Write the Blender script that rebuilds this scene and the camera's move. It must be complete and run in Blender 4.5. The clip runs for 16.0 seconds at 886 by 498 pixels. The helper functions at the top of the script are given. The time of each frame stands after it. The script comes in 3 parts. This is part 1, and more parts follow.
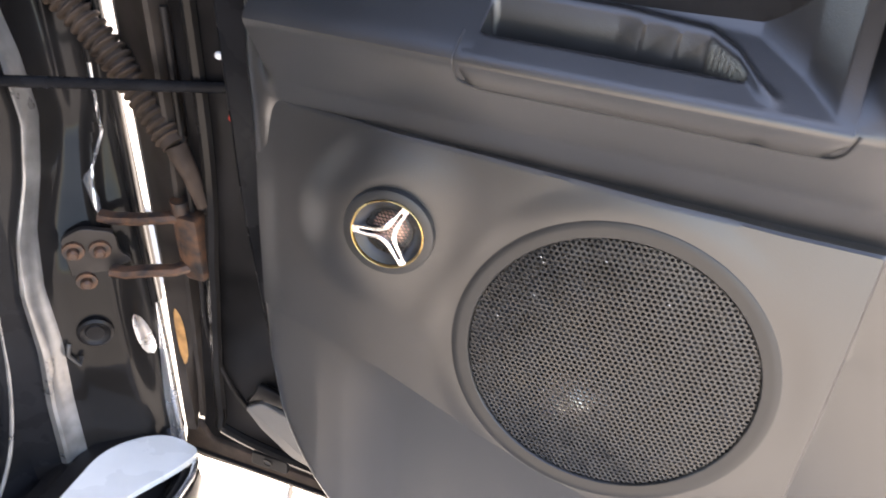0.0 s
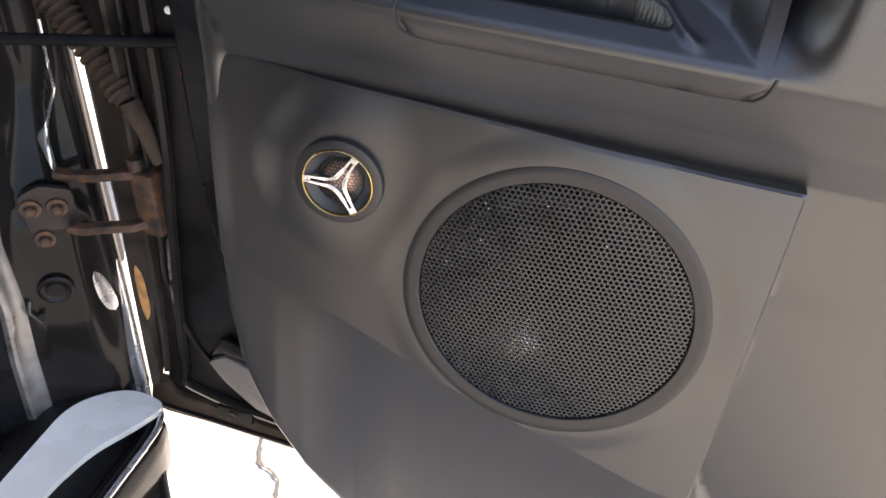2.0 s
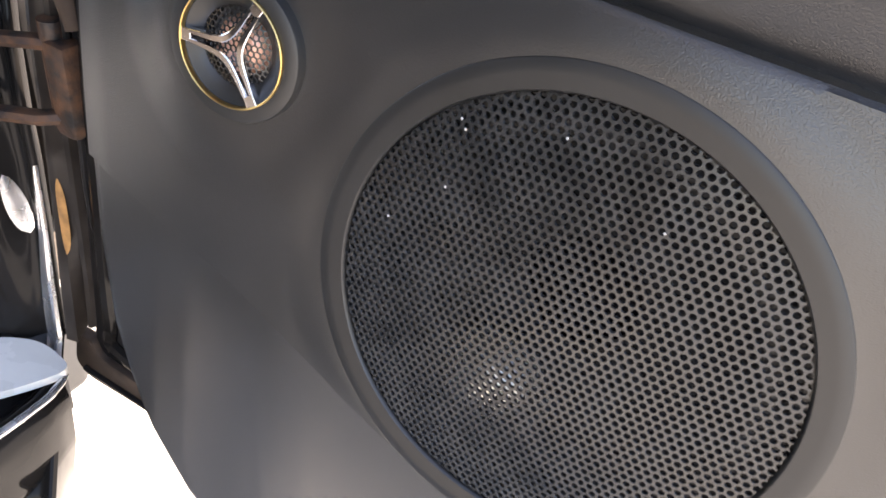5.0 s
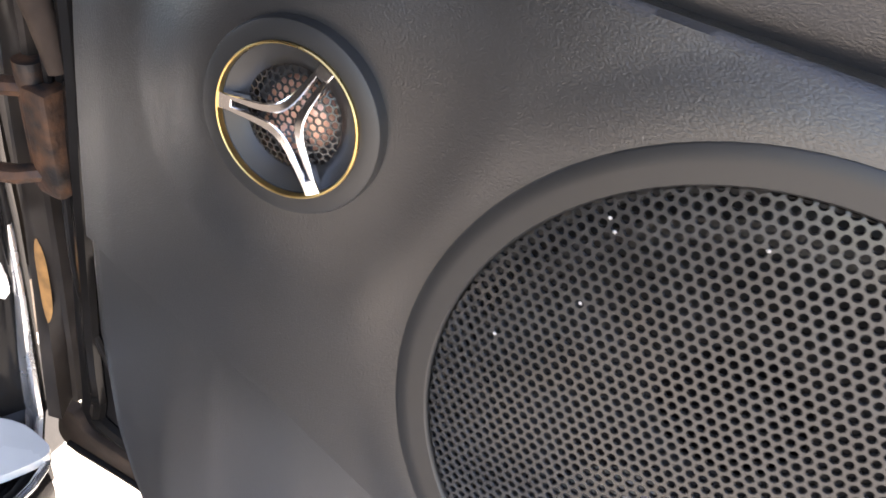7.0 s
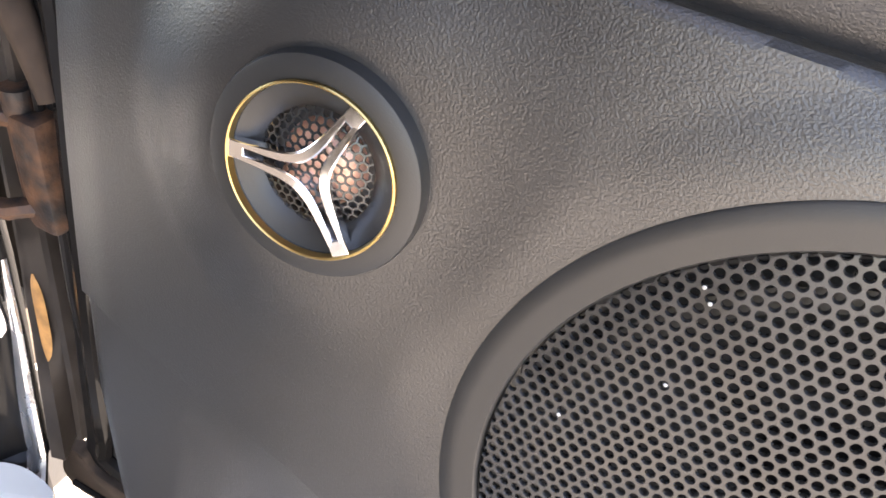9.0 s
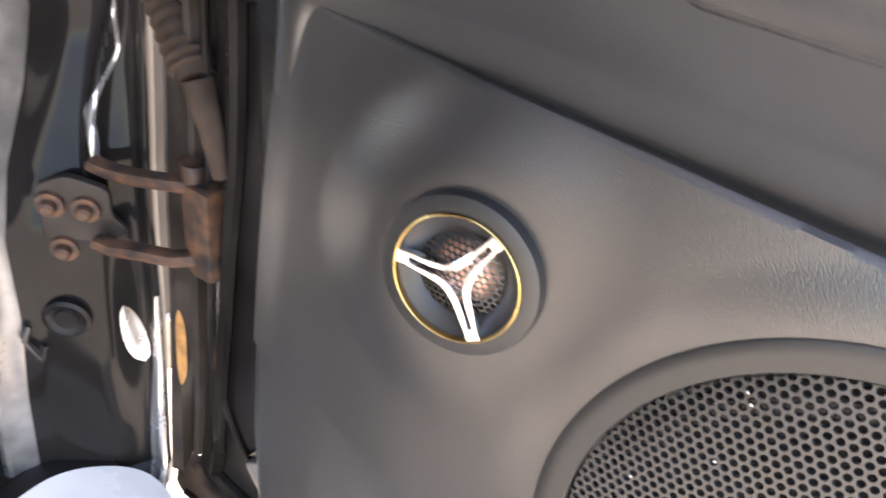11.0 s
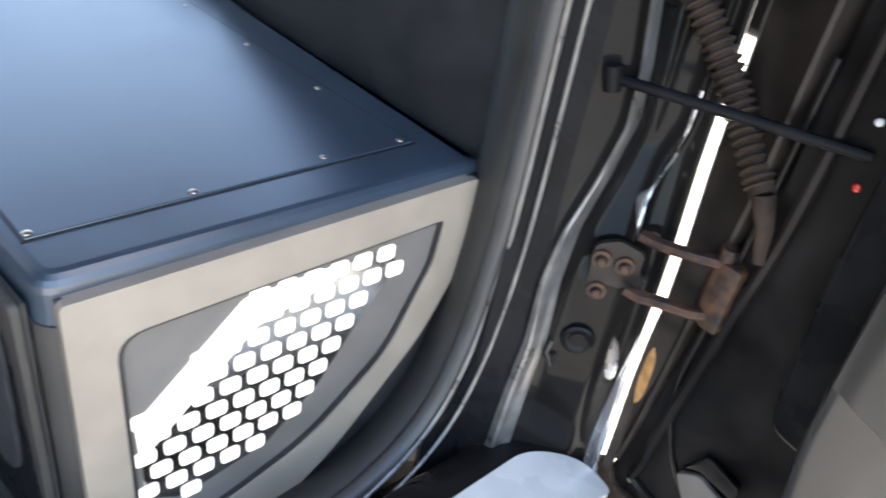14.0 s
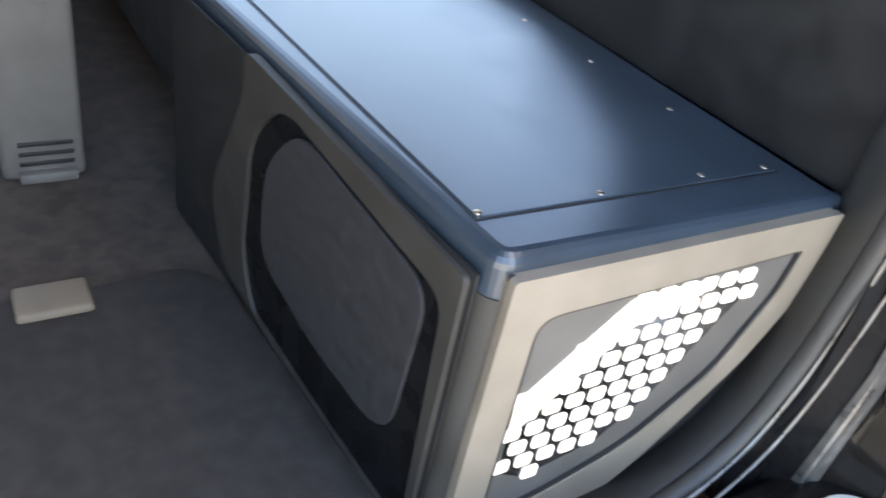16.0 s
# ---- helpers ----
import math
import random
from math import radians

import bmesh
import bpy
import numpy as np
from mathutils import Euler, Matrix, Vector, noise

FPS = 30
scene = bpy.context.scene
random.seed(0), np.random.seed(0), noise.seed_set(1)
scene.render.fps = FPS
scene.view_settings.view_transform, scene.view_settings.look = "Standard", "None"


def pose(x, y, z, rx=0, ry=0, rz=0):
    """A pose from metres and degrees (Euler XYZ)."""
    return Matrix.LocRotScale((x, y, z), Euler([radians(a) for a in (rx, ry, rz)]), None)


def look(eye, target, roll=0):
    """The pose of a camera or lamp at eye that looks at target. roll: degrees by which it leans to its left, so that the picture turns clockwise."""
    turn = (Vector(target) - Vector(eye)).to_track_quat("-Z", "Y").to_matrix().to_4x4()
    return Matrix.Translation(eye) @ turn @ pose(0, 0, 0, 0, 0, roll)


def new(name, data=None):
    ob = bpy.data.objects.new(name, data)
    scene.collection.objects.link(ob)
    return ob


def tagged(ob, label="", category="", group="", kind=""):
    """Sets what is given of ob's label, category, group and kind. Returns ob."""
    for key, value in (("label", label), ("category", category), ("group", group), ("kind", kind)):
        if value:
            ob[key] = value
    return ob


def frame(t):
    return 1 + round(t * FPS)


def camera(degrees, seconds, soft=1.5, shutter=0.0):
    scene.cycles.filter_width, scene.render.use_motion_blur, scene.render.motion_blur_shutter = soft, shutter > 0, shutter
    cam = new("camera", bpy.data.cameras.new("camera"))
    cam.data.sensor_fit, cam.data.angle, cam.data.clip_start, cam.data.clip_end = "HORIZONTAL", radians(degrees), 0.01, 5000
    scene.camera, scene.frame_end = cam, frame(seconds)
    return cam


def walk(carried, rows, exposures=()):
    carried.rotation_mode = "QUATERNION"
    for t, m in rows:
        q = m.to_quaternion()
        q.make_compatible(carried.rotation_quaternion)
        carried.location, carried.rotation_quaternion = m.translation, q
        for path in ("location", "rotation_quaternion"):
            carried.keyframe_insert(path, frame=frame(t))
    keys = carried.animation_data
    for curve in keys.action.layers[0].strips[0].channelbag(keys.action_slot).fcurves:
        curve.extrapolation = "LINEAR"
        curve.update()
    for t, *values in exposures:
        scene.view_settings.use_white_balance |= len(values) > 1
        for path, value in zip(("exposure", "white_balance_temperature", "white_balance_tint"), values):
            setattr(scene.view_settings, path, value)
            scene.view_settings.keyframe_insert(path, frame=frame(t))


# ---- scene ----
cam = camera(58.8, 16.0, soft=1.6, shutter=0.5)
EXPOSURES = [(0.0, 3.53, 7800, 19), (0.8, 3.08, 7800, 19), (2.0, 2.76, 7800, 19), (3.5, 2.95, 7900, 19), (6.0, 3.25, 7600, 19), (8.0, 3.43, 7900, 19), (10.5, 3.96, 8100, 20), (11.0, 3.75, 8000, 20), (11.5, 3.95, 7800, 20), (12.0, 3.65, 7400, 17), (12.7, 3.41, 7550, 14), (13.5, 3.08, 7050, 12), (16.0, 3.21, 7500, 11)]
PATH = [
    (0, (0.033, 0.14, 0.968), (-0.446, 1.67, -0.228), 3.9),
    (0.5, (0.048, 0.14, 0.966), (-0.378, 1.657, -0.265), 4.1),
    (1, (0.051, 0.132, 0.97), (-0.354, 1.654, -0.262), 4.2),
    (1.5, (0.052, 0.125, 0.973), (-0.347, 1.634, -0.278), 4.3),
    (2, (0.049, 0.127, 0.971), (-0.336, 1.628, -0.292), 4.8),
    (2.5, (0.048, 0.134, 0.959), (-0.323, 1.632, -0.313), 6.2),
    (3, (0.074, 0.175, 0.91), (-0.396, 1.697, -0.299), 9.9),
    (3.5, (0.0785, 0.2113, 0.8880), (-0.4403, 1.6926, -0.3517), 10.30),
    (3.7, (0.0775, 0.2183, 0.8810), (-0.4593, 1.6861, -0.3670), 10.30),
    (5.8, (0.0511, 0.2843, 0.8333), (-0.6288, 1.7323, -0.3671), 10.04),
    (6, (0.0401, 0.2833, 0.8323), (-0.5802, 1.7636, -0.3610), 10.94),
    (6.5, (0.0223, 0.2949, 0.8312), (-0.5786, 1.7786, -0.3677), 10.75),
    (7, (0.0074, 0.3064, 0.8272), (-0.5809, 1.7849, -0.3844), 10.55),
    (7.5, (-0.0085, 0.3199, 0.8216), (-0.5700, 1.8149, -0.3825), 10.77),
    (8, (-0.0183, 0.3294, 0.8199), (-0.5576, 1.8184, -0.4016), 10.68),
    (8.2, (-0.0203, 0.3314, 0.8199), (-0.5723, 1.8100, -0.4084), 10.08),
    (10.3, (-0.005, 0.315, 0.832), (-0.682, 1.79, -0.337), 10.4),
    (10.5, (-0.005, 0.309, 0.838), (-0.709, 1.786, -0.311), 10.5),
    (11, (-0.015, 0.29, 0.864), (-0.789, 1.717, -0.304), 9.4),
    (11.5, (-0.019, 0.257, 0.889), (-0.871, 1.645, -0.271), 9.3),
    (12, (-0.028, 0.219, 0.899), (-0.991, 1.545, -0.249), 9.1),
    (12.5, (-0.047, 0.188, 0.911), (-1.038, 1.502, -0.225), 10.3),
    (13, (-0.07, 0.136, 0.918), (-1.099, 1.437, -0.198), 10.9),
    (13.5, (-0.093, 0.088, 0.925), (-1.156, 1.353, -0.203), 10.8),
    (14, (-0.112, 0.05, 0.926), (-1.216, 1.278, -0.203), 10.9),
    (14.5, (-0.136, 0.003, 0.921), (-1.315, 1.165, -0.202), 10.9),
    (15, (-0.153, -0.036, 0.915), (-1.382, 1.078, -0.202), 11.3),
    (15.5, (-0.169, -0.071, 0.907), (-1.444, 0.988, -0.212), 11.9),
    (16, (-0.189, -0.107, 0.901), (-1.504, 0.892, -0.227), 12.3),
]
walk(cam, [(t, look(eye, target, roll)) for t, eye, target, roll in PATH], EXPOSURES)
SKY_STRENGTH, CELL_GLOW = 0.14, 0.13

# ---- world, sun ----
world = bpy.data.worlds.new("sky")
scene.world = world
world.use_nodes = True
wn = world.node_tree.nodes
sky = wn.new("ShaderNodeTexSky")
sky.sky_type, sky.sun_disc = "NISHITA", False
SUN = Vector((0.42, 0.50, 0.77)).normalized()
sky.sun_elevation, sky.sun_rotation = math.asin(SUN.z), math.atan2(SUN.x, SUN.y)
world.node_tree.links.new(sky.outputs[0], wn["Background"].inputs[0])
wn["Background"].inputs[1].default_value = SKY_STRENGTH
sun = new("sun", bpy.data.lights.new("sun", "SUN"))
sun.data.energy, sun.data.angle, sun.data.color = 4.0, radians(0.5), (1.0, 0.95, 0.87)
sun.matrix_world = look(SUN * 10, (0, 0, 0))


# ---- materials ----
def material(name, color, rough=0.5, metal=0.0, grain=0.0, grain_scale=900.0, vary=0.15, vary_scale=25.0, coat=0.0, tint=None, emit=0.0, spec=0.5, cells=False, rough_vary=0.1):
    m = bpy.data.materials.new(name)
    m.use_nodes = True
    n, l = m.node_tree.nodes, m.node_tree.links
    p = n["Principled BSDF"]
    co = n.new("ShaderNodeTexCoord")
    big = n.new("ShaderNodeTexNoise")
    big.inputs["Scale"].default_value, big.inputs["Detail"].default_value = vary_scale, 6
    l.new(co.outputs["Object"], big.inputs["Vector"])
    mix = n.new("ShaderNodeMix")
    mix.data_type = "RGBA"
    a = tint or [c * (1 - vary) for c in color]
    mix.inputs[6].default_value, mix.inputs[7].default_value = (*a, 1), (*[min(1, c * (1 + vary)) for c in color], 1)
    ramp = n.new("ShaderNodeMapRange")
    ramp.inputs[1].default_value, ramp.inputs[2].default_value = 0.35, 0.65
    l.new(big.outputs[0], ramp.inputs[0])
    l.new(ramp.outputs[0], mix.inputs[0])
    l.new(mix.outputs[2], p.inputs["Base Color"])
    rr = n.new("ShaderNodeMapRange")
    rr.inputs[1].default_value, rr.inputs[2].default_value = 0.3, 0.7
    rr.inputs[3].default_value, rr.inputs[4].default_value = max(0.02, rough - rough_vary), min(1, rough + rough_vary)
    l.new(big.outputs[0], rr.inputs[0])
    l.new(rr.outputs[0], p.inputs["Roughness"])
    p.inputs["Metallic"].default_value = metal
    p.inputs["Specular IOR Level"].default_value = spec
    p.inputs["Coat Weight"].default_value = coat
    p.inputs["Coat Roughness"].default_value = 0.03
    if emit:
        p.inputs["Emission Color"].default_value, p.inputs["Emission Strength"].default_value = (*color, 1), emit
    if grain:
        if cells:
            fine = n.new("ShaderNodeTexVoronoi")
            fine.feature = "SMOOTH_F1"
        else:
            fine = n.new("ShaderNodeTexNoise")
            fine.inputs["Detail"].default_value = 3
        fine.inputs["Scale"].default_value = grain_scale
        l.new(co.outputs["Object"], fine.inputs["Vector"])
        b = n.new("ShaderNodeBump")
        b.inputs["Strength"].default_value, b.inputs["Distance"].default_value = grain, 0.0006
        l.new(fine.outputs[0], b.inputs["Height"])
        l.new(b.outputs[0], p.inputs["Normal"])
    return m


PLASTIC = material("grained_plastic", (0.014, 0.0138, 0.0143), 0.31, spec=0.85, grain=0.22, grain_scale=1800, vary=0.12, rough_vary=0.02)
PLASTIC_SMOOTH = material("smooth_plastic", (0.014, 0.014, 0.014), 0.40, spec=0.45, grain=0.08, grain_scale=2500, vary=0.1, rough_vary=0.04)
KICK = material("grey_kick_plastic", (0.020, 0.019, 0.018), 0.5, grain=0.2, grain_scale=1500, vary=0.12)
SILVER = material("silvered_plate", (0.75, 0.74, 0.72), 0.20, metal=1.0, vary=0.04, rough_vary=0.03)
AMBER = material("amber_rust", (0.36, 0.18, 0.06), 0.6, vary=0.3, vary_scale=120)
PLASTIC_DARK = material("dark_plastic", (0.018, 0.018, 0.019), 0.5, grain=0.2, vary=0.2)
GRILLE = material("grille_metal", (0.022, 0.022, 0.022), 0.26, vary=0.2, vary_scale=60)
CONE = material("speaker_cone", (0.03, 0.03, 0.032), 0.55, grain=0.2)
CAP = material("dust_cap_metal", (0.80, 0.80, 0.78), 0.25, metal=0.8)
PAINT = material("black_paint", (0.012, 0.011, 0.0105), 0.10, spec=0.10, coat=0.0, vary=0.3, vary_scale=12, rough_vary=0.04)
PAINT_SATIN = material("dusty_black_paint", (0.011, 0.010, 0.010), 0.38, spec=0.14, vary=0.5, vary_scale=18)
# Two pale metals for strips that draw highlights on black paint and rubber
HIGHLIGHT = material("painted_highlight", (0.66, 0.66, 0.67), 0.26, metal=0.85, vary=0.12, vary_scale=30, rough_vary=0.08)
EDGE_HIGHLIGHT = material("grey_edge_highlight", (0.20, 0.195, 0.19), 0.34, metal=0.6, vary=0.25, vary_scale=50)
DOOR_EDGE = material("dusty_door_edge_paint", (0.026, 0.021, 0.018), 0.42, spec=0.2, vary=0.35, vary_scale=35)
PALE = material("pale_dusty_paint", (0.55, 0.52, 0.48), 0.7, vary=0.2, vary_scale=40)
PAINT_DULL = material("dull_black_paint", (0.010, 0.010, 0.011), 0.28, spec=0.06, vary=0.3)
RUBBER = material("rubber", (0.045, 0.044, 0.044), 0.45, grain=0.15)
BOOT = material("dusty_rubber", (0.045, 0.031, 0.023), 0.8, spec=0.2, vary=0.35, vary_scale=60)
# Pale base colour carries the sky reflection of the black sill
SILL_SHEEN = material("pale_sill_sheen", (0.64, 0.62, 0.58), 0.26, vary=0.10, vary_scale=14, coat=0.3, rough_vary=0.08)
RUST = material("rusty_steel", (0.085, 0.038, 0.018), 0.6, metal=0.1, tint=(0.010, 0.008, 0.008), vary_scale=110, grain=0.6, grain_scale=500)
CHROME = material("chrome", (0.80, 0.80, 0.82), 0.16, metal=1.0, vary=0.04)
GOLD = material("gold_plate", (0.50, 0.34, 0.13), 0.30, metal=1.0, vary=0.1)
COPPER = material("copper_dome", (0.90, 0.52, 0.38), 0.40, metal=0.5, vary=0.1)
VINYL = material("black_vinyl", (0.030, 0.046, 0.066), 0.31, spec=0.95, vary=0.14, rough_vary=0.03)
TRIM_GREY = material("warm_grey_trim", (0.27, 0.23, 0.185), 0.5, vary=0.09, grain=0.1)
TRIM_DULL = material("dull_grey_trim", (0.13, 0.12, 0.11), 0.55, vary=0.1, grain=0.15)
MESHCLOTH = material("speaker_cloth", (0.026, 0.025, 0.028), 0.85, grain=0.9, grain_scale=120, cells=True, vary=0.25, vary_scale=90)
# Box trim again, its grey darkened for the shaded cabin side
FRONT_SHADED = material("shaded_front_trim", (0.046, 0.042, 0.038), 0.5, vary=0.12, grain=0.12)
FLOOR_DARK = material("dark_floor_slab", (0.038, 0.034, 0.031), 0.95, grain=1.0, grain_scale=700, vary=0.25, vary_scale=50)
CARPET = material("carpet", (0.060, 0.048, 0.039), 0.95, grain=1.0, grain_scale=600, vary=0.3, vary_scale=40)
CONCRETE = material("concrete", (0.36, 0.35, 0.33), 0.9, vary=0.22, vary_scale=9, grain=0.6, grain_scale=120)
BLOCKER = material("blocker_plaster", (0.10, 0.09, 0.08), 0.85, vary=0.1, vary_scale=2, grain=0.5, grain_scale=60)
CRACK = material("crack_dirt", (0.05, 0.045, 0.04), 0.95)
# Emission stands in for the sunlit ground reflected in the cells
GLARE_CELL = material("white_glare_cell", (1.0, 0.96, 0.90), 0.4, vary=0.02, emit=CELL_GLOW)
STEEL = material("screw_steel", (0.55, 0.50, 0.45), 0.35, metal=1.0, tint=(0.4, 0.25, 0.15), vary_scale=300)
RED = material("red_reflector", (0.7, 0.05, 0.03), 0.2)
BEIGE = material("beige_plastic", (0.19, 0.15, 0.105), 0.55, vary=0.1, grain=0.1)
WHITE = material("white_plastic", (0.8, 0.8, 0.78), 0.3)


# ---- mesh helpers ----
def part(name, bm, mat, parent=None, label="", smooth=True, m=None):
    me = bpy.data.meshes.new(name)
    bm.to_mesh(me)
    bm.free()
    return link(name, me, mat, parent, label, smooth, m)


def link(name, me, mat, parent=None, label="", smooth=True, m=None):
    if mat and not me.materials:
        me.materials.append(mat)
    if smooth:
        me.polygons.foreach_set("use_smooth", [True] * len(me.polygons))
        me.set_sharp_from_angle(angle=radians(38))
    ob = new(name, me)
    if m is not None:
        ob.matrix_world = m
    if parent:
        ob.parent = parent
        ob.matrix_parent_inverse = parent.matrix_basis.inverted()
    if label:
        tagged(ob, label)
    return ob


def thing(name, at, label, category, group="", kind=""):
    ob = new(name)
    ob.location, ob.empty_display_size = at, 0.05
    return tagged(ob, label, category, group, kind)


def mesh(verts, faces):
    bm = bmesh.new()
    vs = [bm.verts.new(v) for v in verts]
    for f in faces:
        try:
            bm.faces.new([vs[i] for i in f])
        except ValueError:
            pass
    return bm


def grid(rows, keep=None, close=False):
    """A sheet through rows of points. keep(point): which faces stay."""
    nr, nc = len(rows), len(rows[0])
    flat = [p for r in rows for p in r]
    faces = []
    for i in range(nr - 1):
        for j in range(nc if close else nc - 1):
            f = (i * nc + j, i * nc + (j + 1) % nc, (i + 1) * nc + (j + 1) % nc, (i + 1) * nc + j)
            if keep and not keep([sum(flat[k][a] for k in f) / 4 for a in range(3)]):
                continue
            faces.append(f)
    return mesh(flat, faces)


def lathe(profile, n=48):
    """A turned body about z from (radius, height) pairs."""
    return grid([[(r * math.cos(2 * math.pi * k / n), r * math.sin(2 * math.pi * k / n), h) for k in range(n)] for r, h in profile], close=True)


def tube(points, radius, n=10, ring=None):
    """A round bar along points; ring(i): factor on the radius."""
    pts = [Vector(p) for p in points]
    rows = []
    for i, p in enumerate(pts):
        d = (pts[min(i + 1, len(pts) - 1)] - pts[max(i - 1, 0)]).normalized()
        a = d.orthogonal().normalized() if i == 0 else (rows_a - d * rows_a.dot(d)).normalized()
        rows_a = a
        b = d.cross(a)
        r = radius * (ring(i) if ring else 1)
        rows.append([p + a * r * math.cos(2 * math.pi * k / n) + b * r * math.sin(2 * math.pi * k / n) for k in range(n)])
    bm = grid(rows, close=True)
    bm.verts.ensure_lookup_table()
    for base in (0, (len(rows) - 1) * n):
        bm.faces.new([bm.verts[base + k] for k in range(n)])
    bmesh.ops.recalc_face_normals(bm, faces=bm.faces)
    return bm


def prism(outline, depth, bevel=0.0, segs=3):
    """A plate with the outline in x, y, from z 0 back to -depth."""
    bm = bmesh.new()
    top = [bm.verts.new((x, y, 0)) for x, y in outline]
    low = [bm.verts.new((x, y, -depth)) for x, y in outline]
    n = len(outline)
    bm.faces.new(top)
    bm.faces.new(low[::-1])
    for i in range(n):
        bm.faces.new((top[i], low[i], low[(i + 1) % n], top[(i + 1) % n]))
    bmesh.ops.recalc_face_normals(bm, faces=bm.faces)
    if bevel:
        bmesh.ops.bevel(bm, geom=[e for e in bm.edges], offset=bevel, segments=segs, affect="EDGES", profile=0.5)
    return bm


def block(x0, x1, y0, y1, z0, z1, bevel=0.003, segs=2):
    bm = bmesh.new()
    bmesh.ops.create_cube(bm, size=1, matrix=Matrix.Translation(((x0 + x1) / 2, (y0 + y1) / 2, (z0 + z1) / 2)) @ Matrix.Diagonal((x1 - x0, y1 - y0, z1 - z0, 1)))
    if bevel:
        bmesh.ops.bevel(bm, geom=bm.edges[:], offset=bevel, segments=segs, affect="EDGES", profile=0.5)
    return bm


def frame_plate(outer, inner, depth):
    """A flat frame between two outlines of the same count, from z 0 back to -depth."""
    n = len(outer)
    v = [(x, y, 0) for x, y in outer] + [(x, y, 0) for x, y in inner] + [(x, y, -depth) for x, y in inner] + [(x, y, -depth) for x, y in outer]
    f = []
    for k in range(4):
        a, b = k * n, ((k + 1) % 4) * n
        f += [(a + i, a + (i + 1) % n, b + (i + 1) % n, b + i) for i in range(n)]
    bm = mesh(v, f)
    bmesh.ops.recalc_face_normals(bm, faces=bm.faces)
    return bm


def rounded(corners, radius, n=5):
    """An outline with rounded corners. radius: one for all, or one each."""
    out = []
    for i, c in enumerate(corners):
        c = Vector(c)
        a, b = Vector(corners[i - 1]), Vector(corners[(i + 1) % len(corners)])
        r = radius[i] if isinstance(radius, (list, tuple)) else radius
        da, db = (a - c), (b - c)
        r1, r2 = min(r, da.length * 0.48), min(r, db.length * 0.48)
        p, q = c + da.normalized() * r1, c + db.normalized() * r2
        for k in range(n + 1):
            t = k / n
            out.append(tuple(p * (1 - t) ** 2 + c * 2 * t * (1 - t) + q * t * t))
    return out


def spline(points, n=8):
    out = []
    P = [Vector(p) for p in points]
    for i in range(len(P) - 1):
        a, b, c, d = P[max(i - 1, 0)], P[i], P[i + 1], P[min(i + 2, len(P) - 1)]
        for k in range(n):
            t = k / n
            out.append(0.5 * (2 * b + (c - a) * t + (2 * a - 5 * b + 4 * c - d) * t * t + (3 * b - a - 3 * c + d) * t ** 3))
    return out + [P[-1]]


def ss(v, a, b):
    t = min(1.0, max(0.0, (v - a) / (b - a)))
    return t * t * (3 - 2 * t)


def lerp(v, xs, ys):
    return float(np.interp(v, xs, ys))


def facing(at, normal):
    """A pose whose z axis is the normal and whose y axis points up."""
    z = Vector(normal).normalized()
    x = Vector((0, 0, 1)).cross(z).normalized()
    y = z.cross(x)
    m = Matrix((x, y, z)).transposed().to_4x4()
    m.translation = at
    return m


# ---- ground ----
CRACK_LINE = [(-0.50, 1.30), (-0.44, 1.10), (-0.43, 1.0), (-0.385, 0.92), (-0.372, 0.80), (-0.36, 0.74), (-0.345, 0.715), (-0.31, 0.70), (-0.30, 0.67), (-0.265, 0.645), (-0.24, 0.60), (-0.20, 0.58), (-0.14, 0.50)]
rows = []
for i in range(60):
    a = -40 + 80 * i / 59
    rows.append([(math.copysign(abs(a / 40) ** 2.2 * 400, a), math.copysign(abs(b / 40) ** 2.2 * 400, b), 0.0) for b in [-40 + 80 * j / 59 for j in range(60)]])
ground = tagged(part("ground", grid(rows), CONCRETE), "pale sunlit concrete yard with a dark crack", "ground", kind="structure")
pts = []
for (x0, y0), (x1, y1) in zip(CRACK_LINE, CRACK_LINE[1:]):
    for k in range(6):
        t = k / 6
        pts.append((x0 + (x1 - x0) * t + random.uniform(-0.002, 0.002), y0 + (y1 - y0) * t + random.uniform(-0.002, 0.002)))
left, right = [], []
for i, (x, y) in enumerate(pts):
    w = random.uniform(0.0016, 0.0038)
    left.append((x - w, y - w * 0.5, 0.004))
    right.append((x + w, y + w * 0.5, 0.004))
part("crack", grid([left, right]), CRACK, ground, "jagged dark crack in the concrete")

# unseen wall behind the camera, across the yard, added to cut sky light
tagged(part("sky_blocker_wall", block(-6.0, 0.1, -2.9, -2.6, -0.02, 6.5, 0.02), BLOCKER), "unseen plain dark wall added to block sky light", "wall", kind="structure")

# ---- car body: pillar, sill, fender, floor ----
car_body = thing("car_body", (-0.35, 0.45, 0.25), "glossy black painted car body with open front doorway", "car", kind="structure")
PO, PE, PN = Vector((-0.33, 0.458, 0)), Vector((0.783, 0.622, 0)), Vector((0.622, -0.783, 0))


def ridge_at(z):
    return lerp(z, (0.36, 0.50, 0.55, 0.60, 0.64, 0.68, 0.72, 0.76, 0.80, 1.2), (-0.040, -0.034, -0.030, -0.031, -0.026, -0.014, -0.006, -0.008, -0.014, -0.02))


